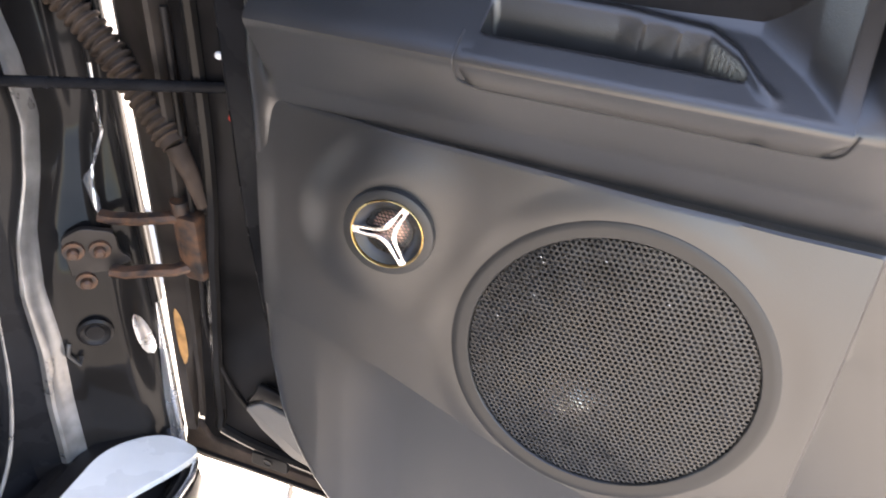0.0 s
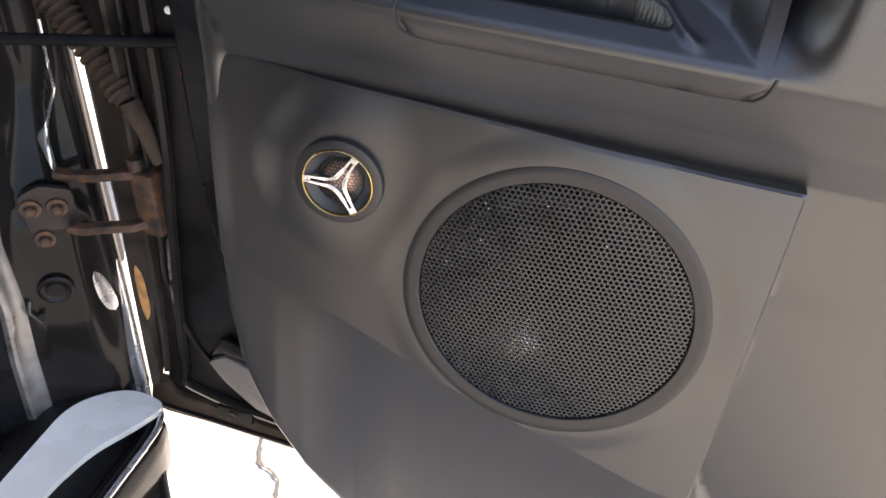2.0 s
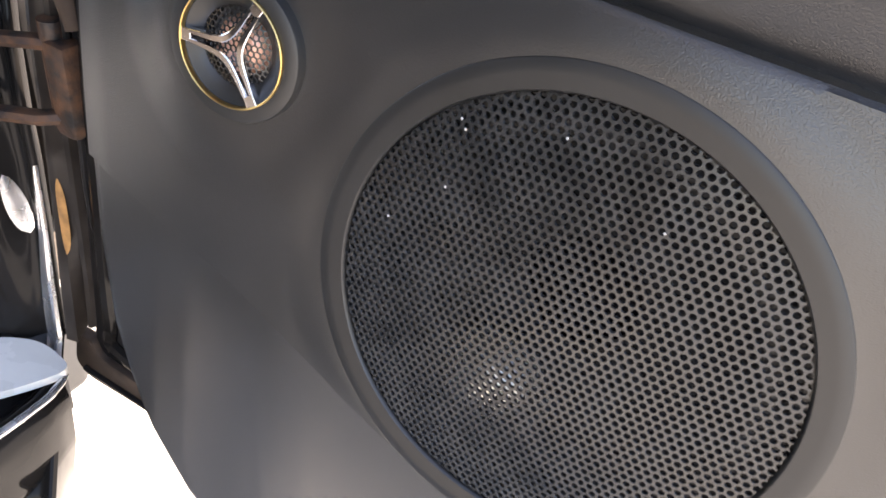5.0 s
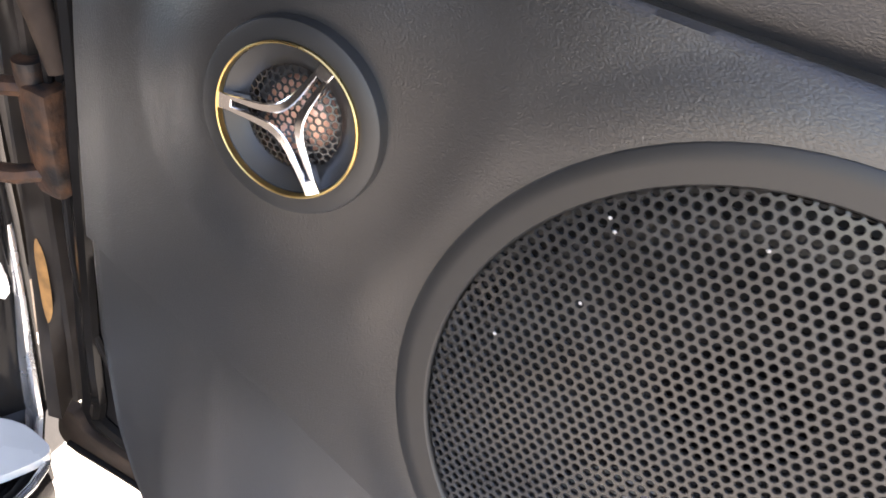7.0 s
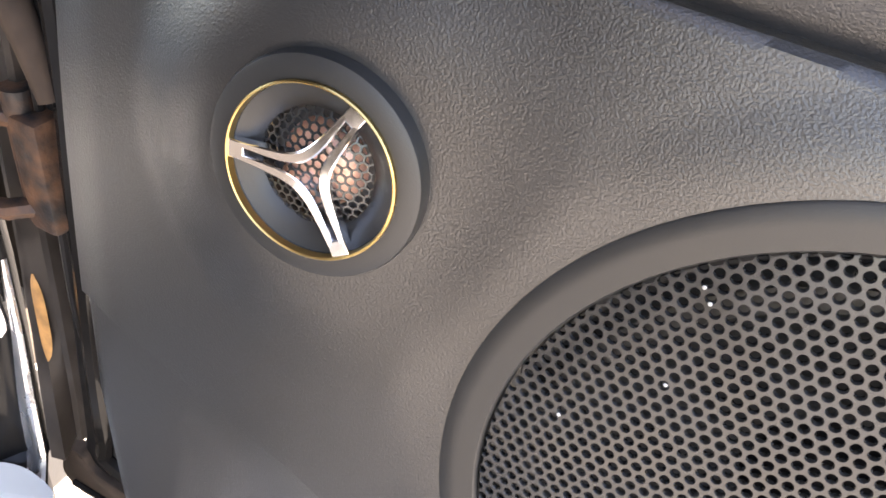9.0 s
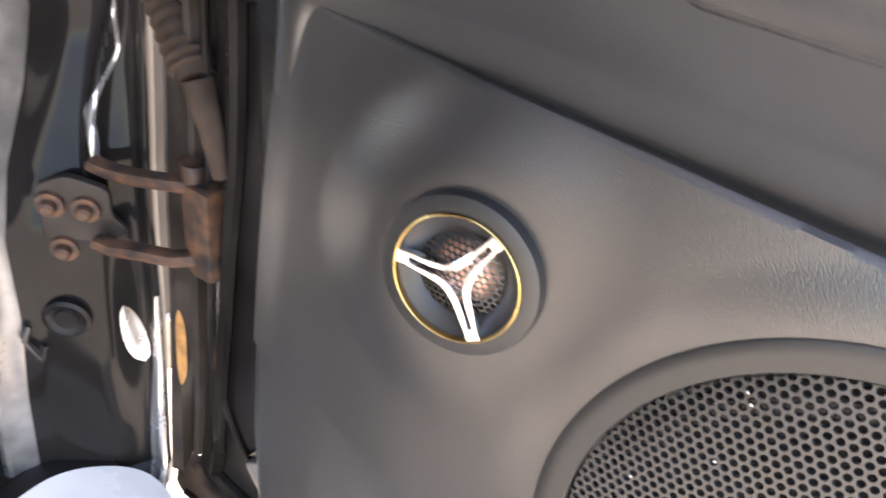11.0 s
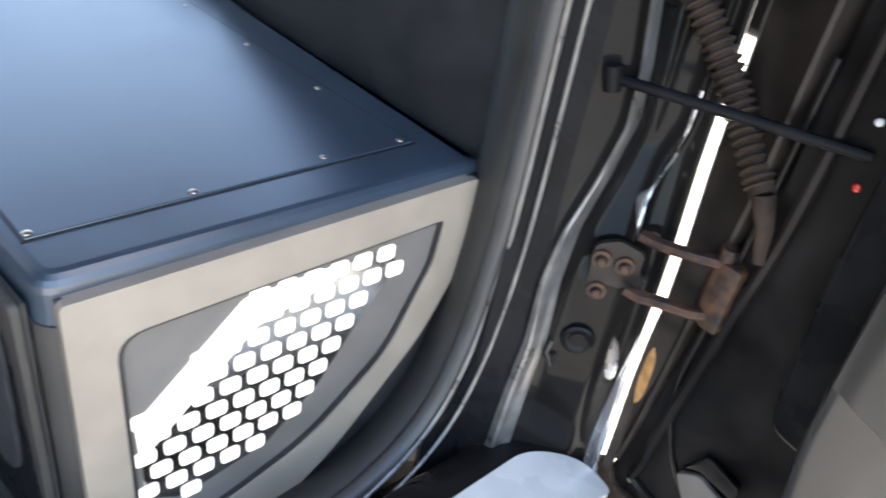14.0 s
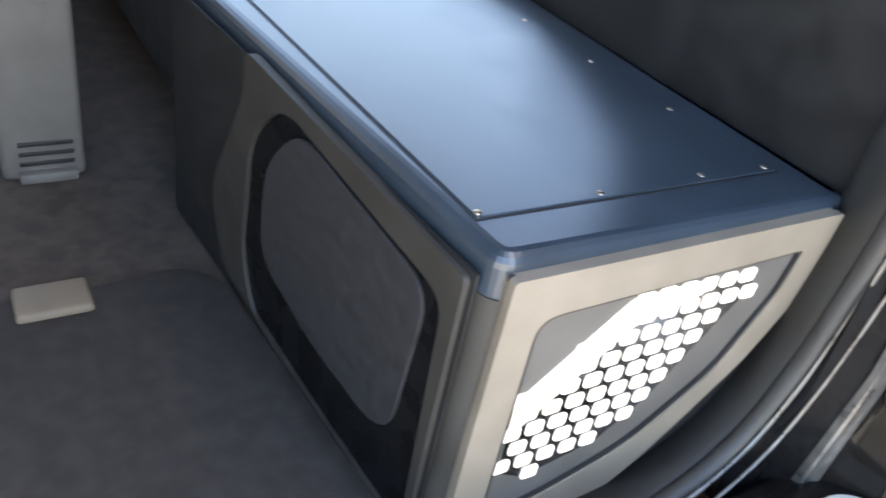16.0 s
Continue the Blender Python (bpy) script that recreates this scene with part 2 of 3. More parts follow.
def pillar_depth(s, z):
    deep = lerp(z, (0.36, 0.40, 0.430, 0.437, 0.52, 0.60, 0.66, 0.70, 0.80, 1.2), (0.075, 0.036, 0.006, -0.002, -0.008, -0.020, -0.045, -0.060, -0.075, -0.09))
    level = lerp(z, (0.42, 0.50, 0.60, 0.68, 0.80, 1.2), (0.004, 0.002, -0.010, -0.030, -0.040, -0.045))
    deep += ss(s, 0.015, 0.045) * lerp(z, (0.44, 0.48, 0.52, 0.56, 0.60, 0.64, 0.70, 1.2), (-0.010, -0.014, -0.020, -0.019, -0.014, -0.003, 0.004, 0.01))
    ridge = ridge_at(z)
    h = level + (deep - level) * ss(s, ridge - 0.004, ridge + 0.020)
    h += 0.005 * math.exp(-((s - ridge + 0.004) / 0.004) ** 2)
    rib = lerp(z, (0.60, 0.66, 0.69, 0.72, 0.80), (0.018, 0.020, 0.024, 0.034, 0.034))
    h += 0.007 * math.exp(-((s - rib) / 0.004) ** 2) * ss(z, 0.60, 0.66)
    h += 0.005 * math.exp(-((s - 0.013) / 0.003) ** 2) * ss(z, 0.70, 0.74)
    h += 0.009 * math.exp(-((s - 0.0455) / 0.005) ** 2)
    h -= 0.03 * ss(s, 0.0478, 0.053)
    return h


def on_pillar(s, z, lift=0.0):
    p = PO + PE * s + PN * (pillar_depth(s, z) + lift)
    return Vector((p.x, p.y, z))


def seal_y(z):
    return lerp(z, (0.392, 0.400, 0.418, 0.458, 0.515, 0.588, 0.67, 1.3), (0.12, 0.28, 0.345, 0.392, 0.417, 0.430, 0.434, 0.43))


rows = []
for i in range(80):
    z = 0.37 + 0.88 * i / 79
    p, q = on_pillar(-0.0675, z), Vector((-0.400, max(0.38, seal_y(z)) + 0.004, z))
    rows.append([p + (q - p) * k / 8 + PN * (0.004 * math.sin(math.pi * k / 8) - 0.02 * (k == 8)) for k in range(9)])
part("pillar_flange", grid(rows), PAINT_DULL, car_body)
rows = [[on_pillar(-0.068 + 0.030 * j / 30, 0.4365 + 0.8235 * i / 120) for j in range(31)] for i in range(121)]
part("pillar_face", grid(rows), PAINT_DULL, car_body)
# Pale strip laid over the ridge, drawing its highlight
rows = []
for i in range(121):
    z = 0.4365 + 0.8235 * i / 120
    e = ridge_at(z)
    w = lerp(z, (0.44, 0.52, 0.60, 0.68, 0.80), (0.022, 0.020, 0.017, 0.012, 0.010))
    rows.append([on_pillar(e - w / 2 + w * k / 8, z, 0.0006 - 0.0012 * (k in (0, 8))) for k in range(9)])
part("ridge_highlight", grid(rows), EDGE_HIGHLIGHT, car_body, "pale strip drawing the highlight on the pillar's pressed ridge")
rows = [[on_pillar(-0.038 + 0.0870 * j / 110, 0.4365 + 0.8235 * i / 120) for j in range(111)] for i in range(121)]
part("hinge_pillar", grid(rows), PAINT, car_body, "glossy black painted hinge pillar with pressed ridges")

rows = [[on_pillar(-0.068 + 0.1165 * j / 60, 0.355 + 0.082 * i / 24) for j in range(61)] for i in range(25)]
part("sill_corner", grid(rows), PAINT, car_body, "glossy black corner where the pillar meets the sill")
# Highlight of the outer edge, laid on as a widening pale strip
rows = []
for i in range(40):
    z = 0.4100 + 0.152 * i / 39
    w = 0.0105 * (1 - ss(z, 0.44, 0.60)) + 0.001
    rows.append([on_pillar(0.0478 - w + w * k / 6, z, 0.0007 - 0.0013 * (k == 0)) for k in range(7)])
part("pillar_edge_highlight", grid(rows), HIGHLIGHT, car_body, "pale strip drawing the highlight on the pillar's outer edge")
# Glint on the pressed rib, drawn as a thin pale strip
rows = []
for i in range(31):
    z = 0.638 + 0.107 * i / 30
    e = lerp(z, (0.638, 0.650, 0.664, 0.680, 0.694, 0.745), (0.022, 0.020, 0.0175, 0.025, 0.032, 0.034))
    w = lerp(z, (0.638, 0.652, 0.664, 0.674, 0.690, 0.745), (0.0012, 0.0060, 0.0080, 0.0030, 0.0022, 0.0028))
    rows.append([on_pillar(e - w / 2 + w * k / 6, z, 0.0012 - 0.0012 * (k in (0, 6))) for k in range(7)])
part("rib_highlight", grid(rows), HIGHLIGHT, car_body, "pale strip drawing the highlight on a pressed rib")
# dark flange beside the pillar: a narrow gap between them shows the yard
rows = []
for i in range(60):
    z = 0.437 + 0.80 * i / 59
    p = PO + PE * 0.0482 + PN * (pillar_depth(0.0435, z) + 0.001)
    wide = lerp(z, (0.43, 0.54, 0.60), (0.35, 0.65, 1.0))
    e = lerp(z, (0.423, 0.483, 0.552, 0.60, 0.70, 1.2), (-0.289, -0.283, -0.279, -0.277, -0.272, -0.27))
    rows.append([(p.x + 0.0054 * wide, p.y + 0.0041 * wide, z), (p.x + 0.0066 * wide, p.y + 0.0050 * wide, z), (p.x + 0.010, p.y + 0.0040, z), (e - 0.006, 0.512, z), (e - 0.003, 0.508, z), (e, 0.509, z), (e + 0.003, 0.522, z), (-0.245, 0.585, z), (-0.19, 0.59, z)])
part("gap_flange", grid(rows), DOOR_EDGE, car_body, "dusty black painted door edge beside the pillar")

rows = []
for i in range(13):
    v = -1 + 2 * i / 12
    z = 0.530 + 0.026 * v
    p = PO + PE * 0.0482 + PN * (pillar_depth(0.0435, z) + 0.0022)
    w = 0.0048 * (1 - v ** 4) + 0.0004
    rows.append([(p.x + 0.0098 + w * u, p.y + 0.0048 - 0.0006 * (1 - u * u), z) for u in (-0.6, -0.2, 0.2, 0.6, 1)])
part("rust_patch", grid(rows), AMBER, car_body, "amber rust patch on the flange")

SILL = [(-0.43, 0.36), (-0.405, 0.385), (-0.392, 0.398), (-0.375, 0.430), (-0.350, 0.443), (-0.315, 0.444), (-0.300, 0.438), (-0.292, 0.424), (-0.284, 0.420), (-0.276, 0.428), (-0.268, 0.434), (-0.261, 0.428), (-0.258, 0.415), (-0.262, 0.37), (-0.28, 0.30), (-0.33, 0.26)]
cs = rounded(SILL, 0.006, 3)
rows = []
for i in range(40):
    y = 0.470 - 1.3 * (i / 39) ** 1.4
    pull = 0.012 * ss(y, 0.44, 0.485)
    rows.append([(x - (pull if x > -0.31 else 0), y, z) for x, z in cs])
# top of the sill, rounded where it runs up to the pillar
# Drawn pale: the sky's reflection in the paint is put into the colour
TOP = rounded([(-0.333, -0.80), (-0.336, 0.405), (-0.336, 0.446), (-0.304, 0.480), (-0.268, 0.477), (-0.276, 0.452), (-0.299, 0.408), (-0.303, 0.34), (-0.303, -0.80)], [0.002, 0.02, 0.024, 0.022, 0.010, 0.02, 0.03, 0.02, 0.002], 7)
tp = prism(TOP, 0.006, 0.0)
for v in tp.verts:
    v.co.z += 0.4462 - 0.12 * (v.co.x + 0.336)
part("sill_top", tp, SILL_SHEEN, car_body, "top of the sill, coloured pale for its sky reflection")
# Outer sill edge as a pale tube, its glint put into the colour
lip = spline([(-0.274, 0.474, 0.430), (-0.266, 0.462, 0.4335), (-0.2625, 0.435, 0.4335), (-0.2625, 0.30, 0.4335), (-0.2625, -0.80, 0.4335)])
part("sill_lip", tube(lip, 0.0026, 10), HIGHLIGHT, car_body, "rolled outer edge of the sill, pale metal drawing its glint")
part("door_sill", grid(rows), PAINT, car_body, "glossy black painted sill")
part("fender", block(-1.4, -0.43, 0.95, 1.7, 0.66, 1.02, 0.02, 4), PAINT, car_body)
part("underbody", block(-1.7, -0.405, -1.4, 0.58, 0.24, 0.354, 0.01), PLASTIC_DARK, car_body)
# Filler added in the gap, near black so leaking sunlight stays hidden
part("sill_filler", block(-0.44, -0.345, 0.30, 0.52, 0.30, 0.385, 0.004), PAINT_DULL, car_body)
# Unseen slabs added to keep sun and sky light out of the cabin
part("pillar_back_blocker", block(-0.62, -0.44, 0.60, 0.66, 0.40, 1.12, 0.004), PAINT_SATIN, car_body)
part("sun_blocker_left", block(-0.82, -0.30, 0.60, 0.66, 0.86, 1.56, 0.02), PAINT_SATIN, car_body)
part("sun_blocker_right", block(-0.30, 0.06, 0.60, 0.66, 0.90, 1.75, 0.02), PAINT_SATIN, car_body)
part("roof_blocker", block(-1.9, -0.29, -2.2, 1.00, 1.56, 1.60, 0.02), PLASTIC_DARK, car_body)
# Unseen car flank, widened to darken what the door panel reflects
part("rear_side_blocker", block(-0.38, -0.255, -2.2, -0.55, 0.24, 1.555, 0.03), PAINT, car_body)

# rubber seal round the doorway
SEAL = [(-0.402, 0.43, 1.25), (-0.402, 0.43, 1.0), (-0.402, 0.432, 0.80), (-0.402, 0.434, 0.67), (-0.402, 0.430, 0.588), (-0.402, 0.417, 0.515), (-0.402, 0.392, 0.458), (-0.402, 0.345, 0.418), (-0.402, 0.28, 0.400), (-0.402, 0.12, 0.392), (-0.402, -0.2, 0.392), (-0.402, -0.8, 0.392)]


sp = spline(SEAL)
part("door_seal", tube(sp, 0.0088, 14), RUBBER, car_body, "black rubber door seal")
# Thin pale bars draw the highlight lines of the seal and the flange
part("seal_lip", tube([p + Vector((0.0100, -0.003, 0.001)) for p in sp], 0.0020, 8), EDGE_HIGHLIGHT, car_body, "pale bar drawing the highlight along the door seal")
part("body_flange", tube([p + Vector((0.022, 0.000, 0)) for p in sp], 0.0016, 8), EDGE_HIGHLIGHT, car_body, "pale bar drawing the highlight along the welded flange")
rows = []
for k, p in enumerate(sp):
    d = (sp[min(k + 1, len(sp) - 1)] - sp[max(k - 1, 0)]).normalized()
    inward = Vector((0, d.z, -d.y))
    rows.append([p + Vector((dx, 0, 0)) - inward * dy for dx, dy in ((-0.004, 0.004), (-0.008, -0.004), (-0.014, -0.006), (-0.030, -0.002), (-0.044, 0.006), (-0.050, 0.016), (-0.052, 0.05))])
part("kick_trim", grid(rows), KICK, car_body, "dark plastic trim strip inside the seal")

# leaf-shaped pressing beside the plug; pale metal draws its reflection
rows = []
for i in range(13):
    v = -1 + 2 * i / 12
    w = 0.0050 * math.sqrt(max(0.0, 1 - v * v)) * (1 - 0.25 * v)
    rows.append([on_pillar(0.0325 - 0.004 * v + w * u, 0.5345 + 0.022 * v, 0.0012 * (1 - u * u) * (1 - v * v) + 0.0004) for u in (-1, -0.6, -0.2, 0.2, 0.6, 1)])
part("pressing", grid(rows), HIGHLIGHT, car_body, "leaf-shaped pressing in the pillar, pale metal drawing its reflection")

# hinge
hm = Matrix((PE, Vector((0, 0, 1)), PN)).transposed().to_4x4()
hm = hm @ Matrix.Scale(0.86, 4)
hm.translation = on_pillar(0.012, 0.611, 0.004)
hinge = part("door_hinge", prism(rounded([(-0.022, 0.026), (-0.004, 0.034), (0.020, 0.026), (0.020, 0.006), (0.030, -0.004), (0.006, -0.012), (-0.010, -0.034), (-0.020, -0.030)], 0.006), 0.006, 0.001), DOOR_EDGE, car_body, "dark brown steel door hinge with rusty bolts", False, hm)
for bx, bz in ((-0.014, 0.014), (0.006, 0.012), (-0.010, -0.018)):
    bolt = lathe([(0.0001, 0.009), (0.003, 0.009), (0.0046, 0.0075), (0.005, 0.003), (0.0085, 0.0028), (0.009, 0.0)], 12)
    part("bolt", bolt, RUST, hinge, "", False, hm @ Matrix.Translation((bx, bz, 0)))
for zz, half in ((0.646, 0.005), (0.606, 0.006)):
    arm = tube([on_pillar(0.022, zz, 0.010), on_pillar(0.032, zz - 0.001, 0.020), on_pillar(0.045, zz + 0.003, 0.022), on_pillar(0.045, zz + 0.008, 0.032) + PE * 0.02, Vector((-0.262, 0.513, zz + 0.008))], 0.0055, 8)
    bmesh.ops.scale(arm, vec=(1, 1, 0.75), space=Matrix.Translation((0, 0, -zz)), verts=arm.verts)
    part("hinge_arm", arm, RUST, hinge)
part("hinge_pin", tube([Vector((-0.272, 0.507, 0.604)), Vector((-0.272, 0.507, 0.665))], 0.0065, 12), RUST, hinge)
part("door_leaf", block(-0.272, -0.256, 0.499, 0.515, 0.602, 0.656, 0.003), RUST, hinge)

# plug, bump stop
plug = thing("grommet", on_pillar(-0.004, 0.558), "round black rubber drain plug in the pillar", "plug")
pm = hm.copy()
pm = pm @ Matrix.Scale(1.0, 4)
pm.translation = on_pillar(0.001, 0.553, 0.001)
part("ring", lathe([(0.0155, -0.006), (0.0150, 0.0015), (0.0125, 0.003), (0.0105, 0.001), (0.0085, 0.0005), (0.0075, 0.002), (0.0001, 0.0022)], 28), PAINT_SATIN, plug, "", True, pm)
clip = thing("clip", on_pillar(-0.016, 0.535), "small grey clip beside the drain plug", "clip")
part("clip_body", tube([on_pillar(-0.018, 0.550, 0.003), on_pillar(-0.020, 0.542, 0.005), on_pillar(-0.014, 0.530, 0.005), on_pillar(-0.012, 0.536, 0.003)], 0.0018, 6), PLASTIC_DARK, clip)

# wiring boot
bp = spline([(-0.409, 0.517, 0.850), (-0.389, 0.521, 0.825), (-0.362, 0.525, 0.797), (-0.330, 0.525, 0.766), (-0.299, 0.519, 0.736), (-0.268, 0.508, 0.708)], 30)
boot = thing("wiring_boot", bp[-1], "dusty brown corrugated rubber wiring boot", "cable boot")
part("bellows", tube(bp, 0.0112, 16, lambda i: (1.0 if i % 4 in (0, 1) else 0.72) if i < 145 else 0.8), BOOT, boot)
part("boot_neck", tube([bp[-1], bp[-1] + Vector((0.010, -0.002, -0.020)), bp[-1] + Vector((0.016, -0.003, -0.042))], 0.0078, 14, lambda i: 1 - 0.25 * i), BOOT, boot)

# check strap
strap = thing("check_strap", (-0.367, 0.46, 0.752), "black steel door check strap", "door check")
a, b = Vector((-0.367, 0.462, 0.752)), Vector((-0.222, 0.510, 0.757))
sb = tube([a + (b - a) * k / 8 for k in range(9)], 0.0038, 10)
part("bar", sb, PAINT_DULL, strap)
part("pin", tube([a + Vector((-0.003, -0.002, 0.008)), a + Vector((0.0, 0, -0.008))], 0.0062, 10), PAINT_DULL, strap)

# ---- car door ----
LEAN = 0.12


def panel_y(z):
    d = z - 0.68
    return 0.444 + LEAN * d + (0.6 * d * d if d > 0 else 0)


def left_edge(z):
    return lerp(z, (0.34, 0.40, 0.45, 0.475, 0.50, 0.523, 0.54, 0.56, 0.58, 0.62, 0.66, 0.70, 0.74, 0.78, 0.80, 1.0), (-0.052, -0.081, -0.1015, -0.112, -0.1235, -0.136, -0.146, -0.155, -0.162, -0.169, -0.172, -0.174, -0.1765, -0.179, -0.182, -0.195))


TOP_X, TOP_Z = (-0.20, -0.167, -0.126, -0.066, -0.01, 0.043, 0.092, 0.135), (0.785, 0.783, 0.781, 0.7785, 0.7765, 0.775, 0.7735, 0.7735)
LOW_X, LOW_Z = (-0.20, -0.15, -0.093, -0.037, 0.014, 0.104, 0.6), (0.668, 0.655, 0.640, 0.617, 0.602, 0.575, 0.50)


def skin_y(x, z):
    p = panel_y(z)
    strip = ss(x - left_edge(z), 0.010, 0.020)
    crease = lerp(x, LOW_X, LOW_Z)
    low = p + 0.002 + 0.004 * ss(x, -0.10, 0.05)
    if z < crease:
        low = panel_y(crease) + 0.002 + 0.004 * ss(x, -0.10, 0.05) + lerp(x, (-0.135, -0.118, -0.10, -0.085, -0.06, -0.045), (-0.12, -0.09, -0.02, 0.03, 0.05, 0.05)) * (crease - z)
        low = low if low < 0.475 else 0.475 + 0.03 * (1 - math.exp(-(low - 0.475) / 0.03))
    low += (0.4635 - low) * ss(x, 0.128, 0.136 + 0.044 * ss(crease - z, 0.0, 0.07))
    if z < 0.70:
        return low
    ledge = lerp(z, LEDGE_Z, LEDGE_Y)
    if z > 0.834:
        ledge += (0.441 + 0.12 * (z - 0.834) - ledge) * ss(x, 0.084, 0.120)
    plain = lerp(z, (0.70, 0.78, 0.85, 1.05), (0.450, 0.460, 0.474, 0.50))
    y = plain + (ledge - plain) * strip
    w = ss(z, 0.70, 0.74)
    return low * (1 - w) + y * w


LEDGE_Z, LEDGE_Y = (0.70, 0.775, 0.796, 0.818, 0.827, 0.8325, 0.835, 0.838, 0.856, 0.868, 0.95, 1.05), (0.461, 0.465, 0.458, 0.4475, 0.4430, 0.4405, 0.4415, 0.446, 0.484, 0.497, 0.506, 0.52)


car_door = thing("car_door", (0.05, 0.50, 0.46), "open car door with dark grey grained plastic trim panel", "car door")
rows = []
for i in range(250):
    z = 0.372 + 0.583 * i / 249
    xl = left_edge(z)
    row = [(xl + 0.004, skin_y(xl, z) + 0.045, z), (xl + 0.0005, skin_y(xl, z) + 0.012, z), (xl, skin_y(xl, z) + 0.006, z), (xl + 0.0012, skin_y(xl + 0.001, z) + 0.0022, z), (xl + 0.004, skin_y(xl + 0.004, z) + 0.0002, z)]
    for j in range(1, 221):
        x = xl + 0.004 + (0.50 - xl) * j / 220
        row.append((x, skin_y(x, z), z))
    rows.append(row)
part("trim_panel", grid(rows, lambda c: math.hypot(c[0] - 0.030, c[2] - 0.684) > 0.072 and math.hypot(c[0] + 0.0922, c[2] - 0.7318) > 0.0215
                        and not (-0.0565 < c[0] < 0.0935 and 0.8260 < c[2] < 0.915)), PLASTIC, car_door, "dark grey grained plastic trim panel")

# raised speaker insert
GC, TC = Vector((0.030, 0.4410, 0.6820)), Vector((-0.0922, 0.4436, 0.7318))


def insert_y(x, z):
    r = math.hypot(x - GC.x, z - GC.z)
    y = panel_y(z) - 0.0025 * ss(x, -0.19, -0.10) - 0.0008 * math.exp(-((x + 0.092) / 0.055) ** 2 - ((z - 0.732) / 0.034) ** 2)
    rt = math.hypot(x - TC.x, z - TC.z)
    w = ss(-rt, -0.056, -0.0235)
    y += w * (TC.y + 0.0032 + 0.10 * (x - TC.x) + 0.13 * (z - TC.z) - y)
    w = ss(-r, -0.100, -0.084)
    return y + w * (GC.y + 0.0013 + 0.15 * (z - GC.z) - y)


rows = []
VN = 130
for i in range(-2, VN + 3):
    v = min(1, max(0, i / VN))
    row = []
    for j in range(0, 186):
        u = min(j, 183) / 183
        xl = left_edge(0.668 + 0.117 * v) + 0.003
        x = xl + (0.131 - xl) * u
        z0, z1 = lerp(x, LOW_X, LOW_Z), lerp(x, TOP_X, TOP_Z)
        z = z0 + (z1 - z0) * v
        y = insert_y(x, z) + 0.0012 * (1 - ss(x - xl, 0.0, 0.014))
        e = 0
        if i in (-1, VN + 1) or j == 184:
            e = 0.0015
        if i in (-2, VN + 2) or j == 185:
            e = 0.020
        if i < 0 or i > VN or j > 183:
            x += 0.0012 if j > 183 else 0
            z += 0.0012 if i > VN else (-0.0012 if i < 0 else 0)
            y += e
        row.append((x, y, z))
    rows.append(row)
part("speaker_insert", grid(rows, lambda c: math.hypot(c[0] - GC.x, c[2] - GC.z) > 0.0800 and math.hypot(c[0] - TC.x, c[2] - TC.z) > 0.0225), PLASTIC, car_door, "raised grained insert that carries the speakers")

# armrest with pull pocket
PROFILE = [(0.4535, 0.8175), (0.4470, 0.8185), (0.4460, 0.8195), (0.4425, 0.8260), (0.4400, 0.8310), (0.4396, 0.8330), (0.4404, 0.8348), (0.4425, 0.8362)]
PROFILE += [(0.4425 + 0.060 * k / 44, 0.8362 + 0.028 * k / 44) for k in range(1, 45)]
rows = []
for j in range(0, 181):
    x = -0.0610 + 0.1590 * j / 180
    rise = lerp(x, (-0.06, 0.0, 0.057, 0.077, 0.090, 0.098), (0.482, 0.482, 0.477, 0.460, 0.444, 0.4400))
    rim_y = lerp(x, (-0.055, 0.0, 0.038, 0.050, 0.060, 0.066), (0.4735, 0.4735, 0.4700, 0.4620, 0.449, 0.4445))
    corner = max(0, 0.010 - min(x + 0.0610, 0.098 - x)) / 0.010
    row = []
    for y, z in PROFILE:
        if z < 0.832:
            z += (0.832 - z) * 0.40 * corner ** 2.5
        if y > 0.4425:
            hole = ss(x, -0.056, -0.052) * ss(-x, -0.072, -0.052) * ss(y, 0.4545, 0.4575) * ss(-y, -rim_y, -rim_y + 0.003)
            ridge = math.exp(-((y - rim_y - 0.0035) / 0.0030) ** 2) * ss(x, -0.062, -0.05) * ss(-x, -0.072, -0.06)
            z = z - 0.035 * hole + 0.0022 * ridge
            if y > rise:
                z += 26 * (y - rise) ** 2 + 0.3 * (y - rise)
        row.append((x, y + (0.005 if j in (0, 180) else 0), z))
    last = row[-1]
    row.append((x, last[1] + 0.004, last[2] + 0.06))
    row.append((x, last[1] + 0.006, last[2] + 0.16))
    rows.append(row)
armrest = part("armrest", grid(rows), PLASTIC, car_door, "grained plastic armrest with a recessed pull pocket")
seam = spline([(-0.0625, 0, 0.8418), (-0.0625, 0, 0.8278), (-0.058, 0, 0.8210), (-0.03, 0, 0.8196), (0.03, 0, 0.8194), (0.085, 0, 0.8194), (0.0965, 0, 0.8228), (0.0995, 0, 0.8338)], 14)
part("seam", tube([(p.x, skin_y(p.x, p.z) - 0.0003, p.z) for p in seam], 0.0007, 6), PLASTIC_DARK, armrest)

# metal shell of the door
SHELL = rounded([(-0.262, 1.0), (-0.262, 0.70), (-0.272, 0.60), (-0.290, 0.44), (-0.296, 0.405), (-0.27, 0.398), (-0.10, 0.388), (0.85, 0.380), (0.85, 1.0)], [0.01, 0.05, 0.05, 0.02, 0.012, 0.012, 0.02, 0.02, 0.02])
sm = facing((0, 0.512, 0), (0, -1, 0))
part("door_shell", prism(SHELL, 0.055, 0.004), PAINT_SATIN, car_door, "black painted inner door metal", True, sm)
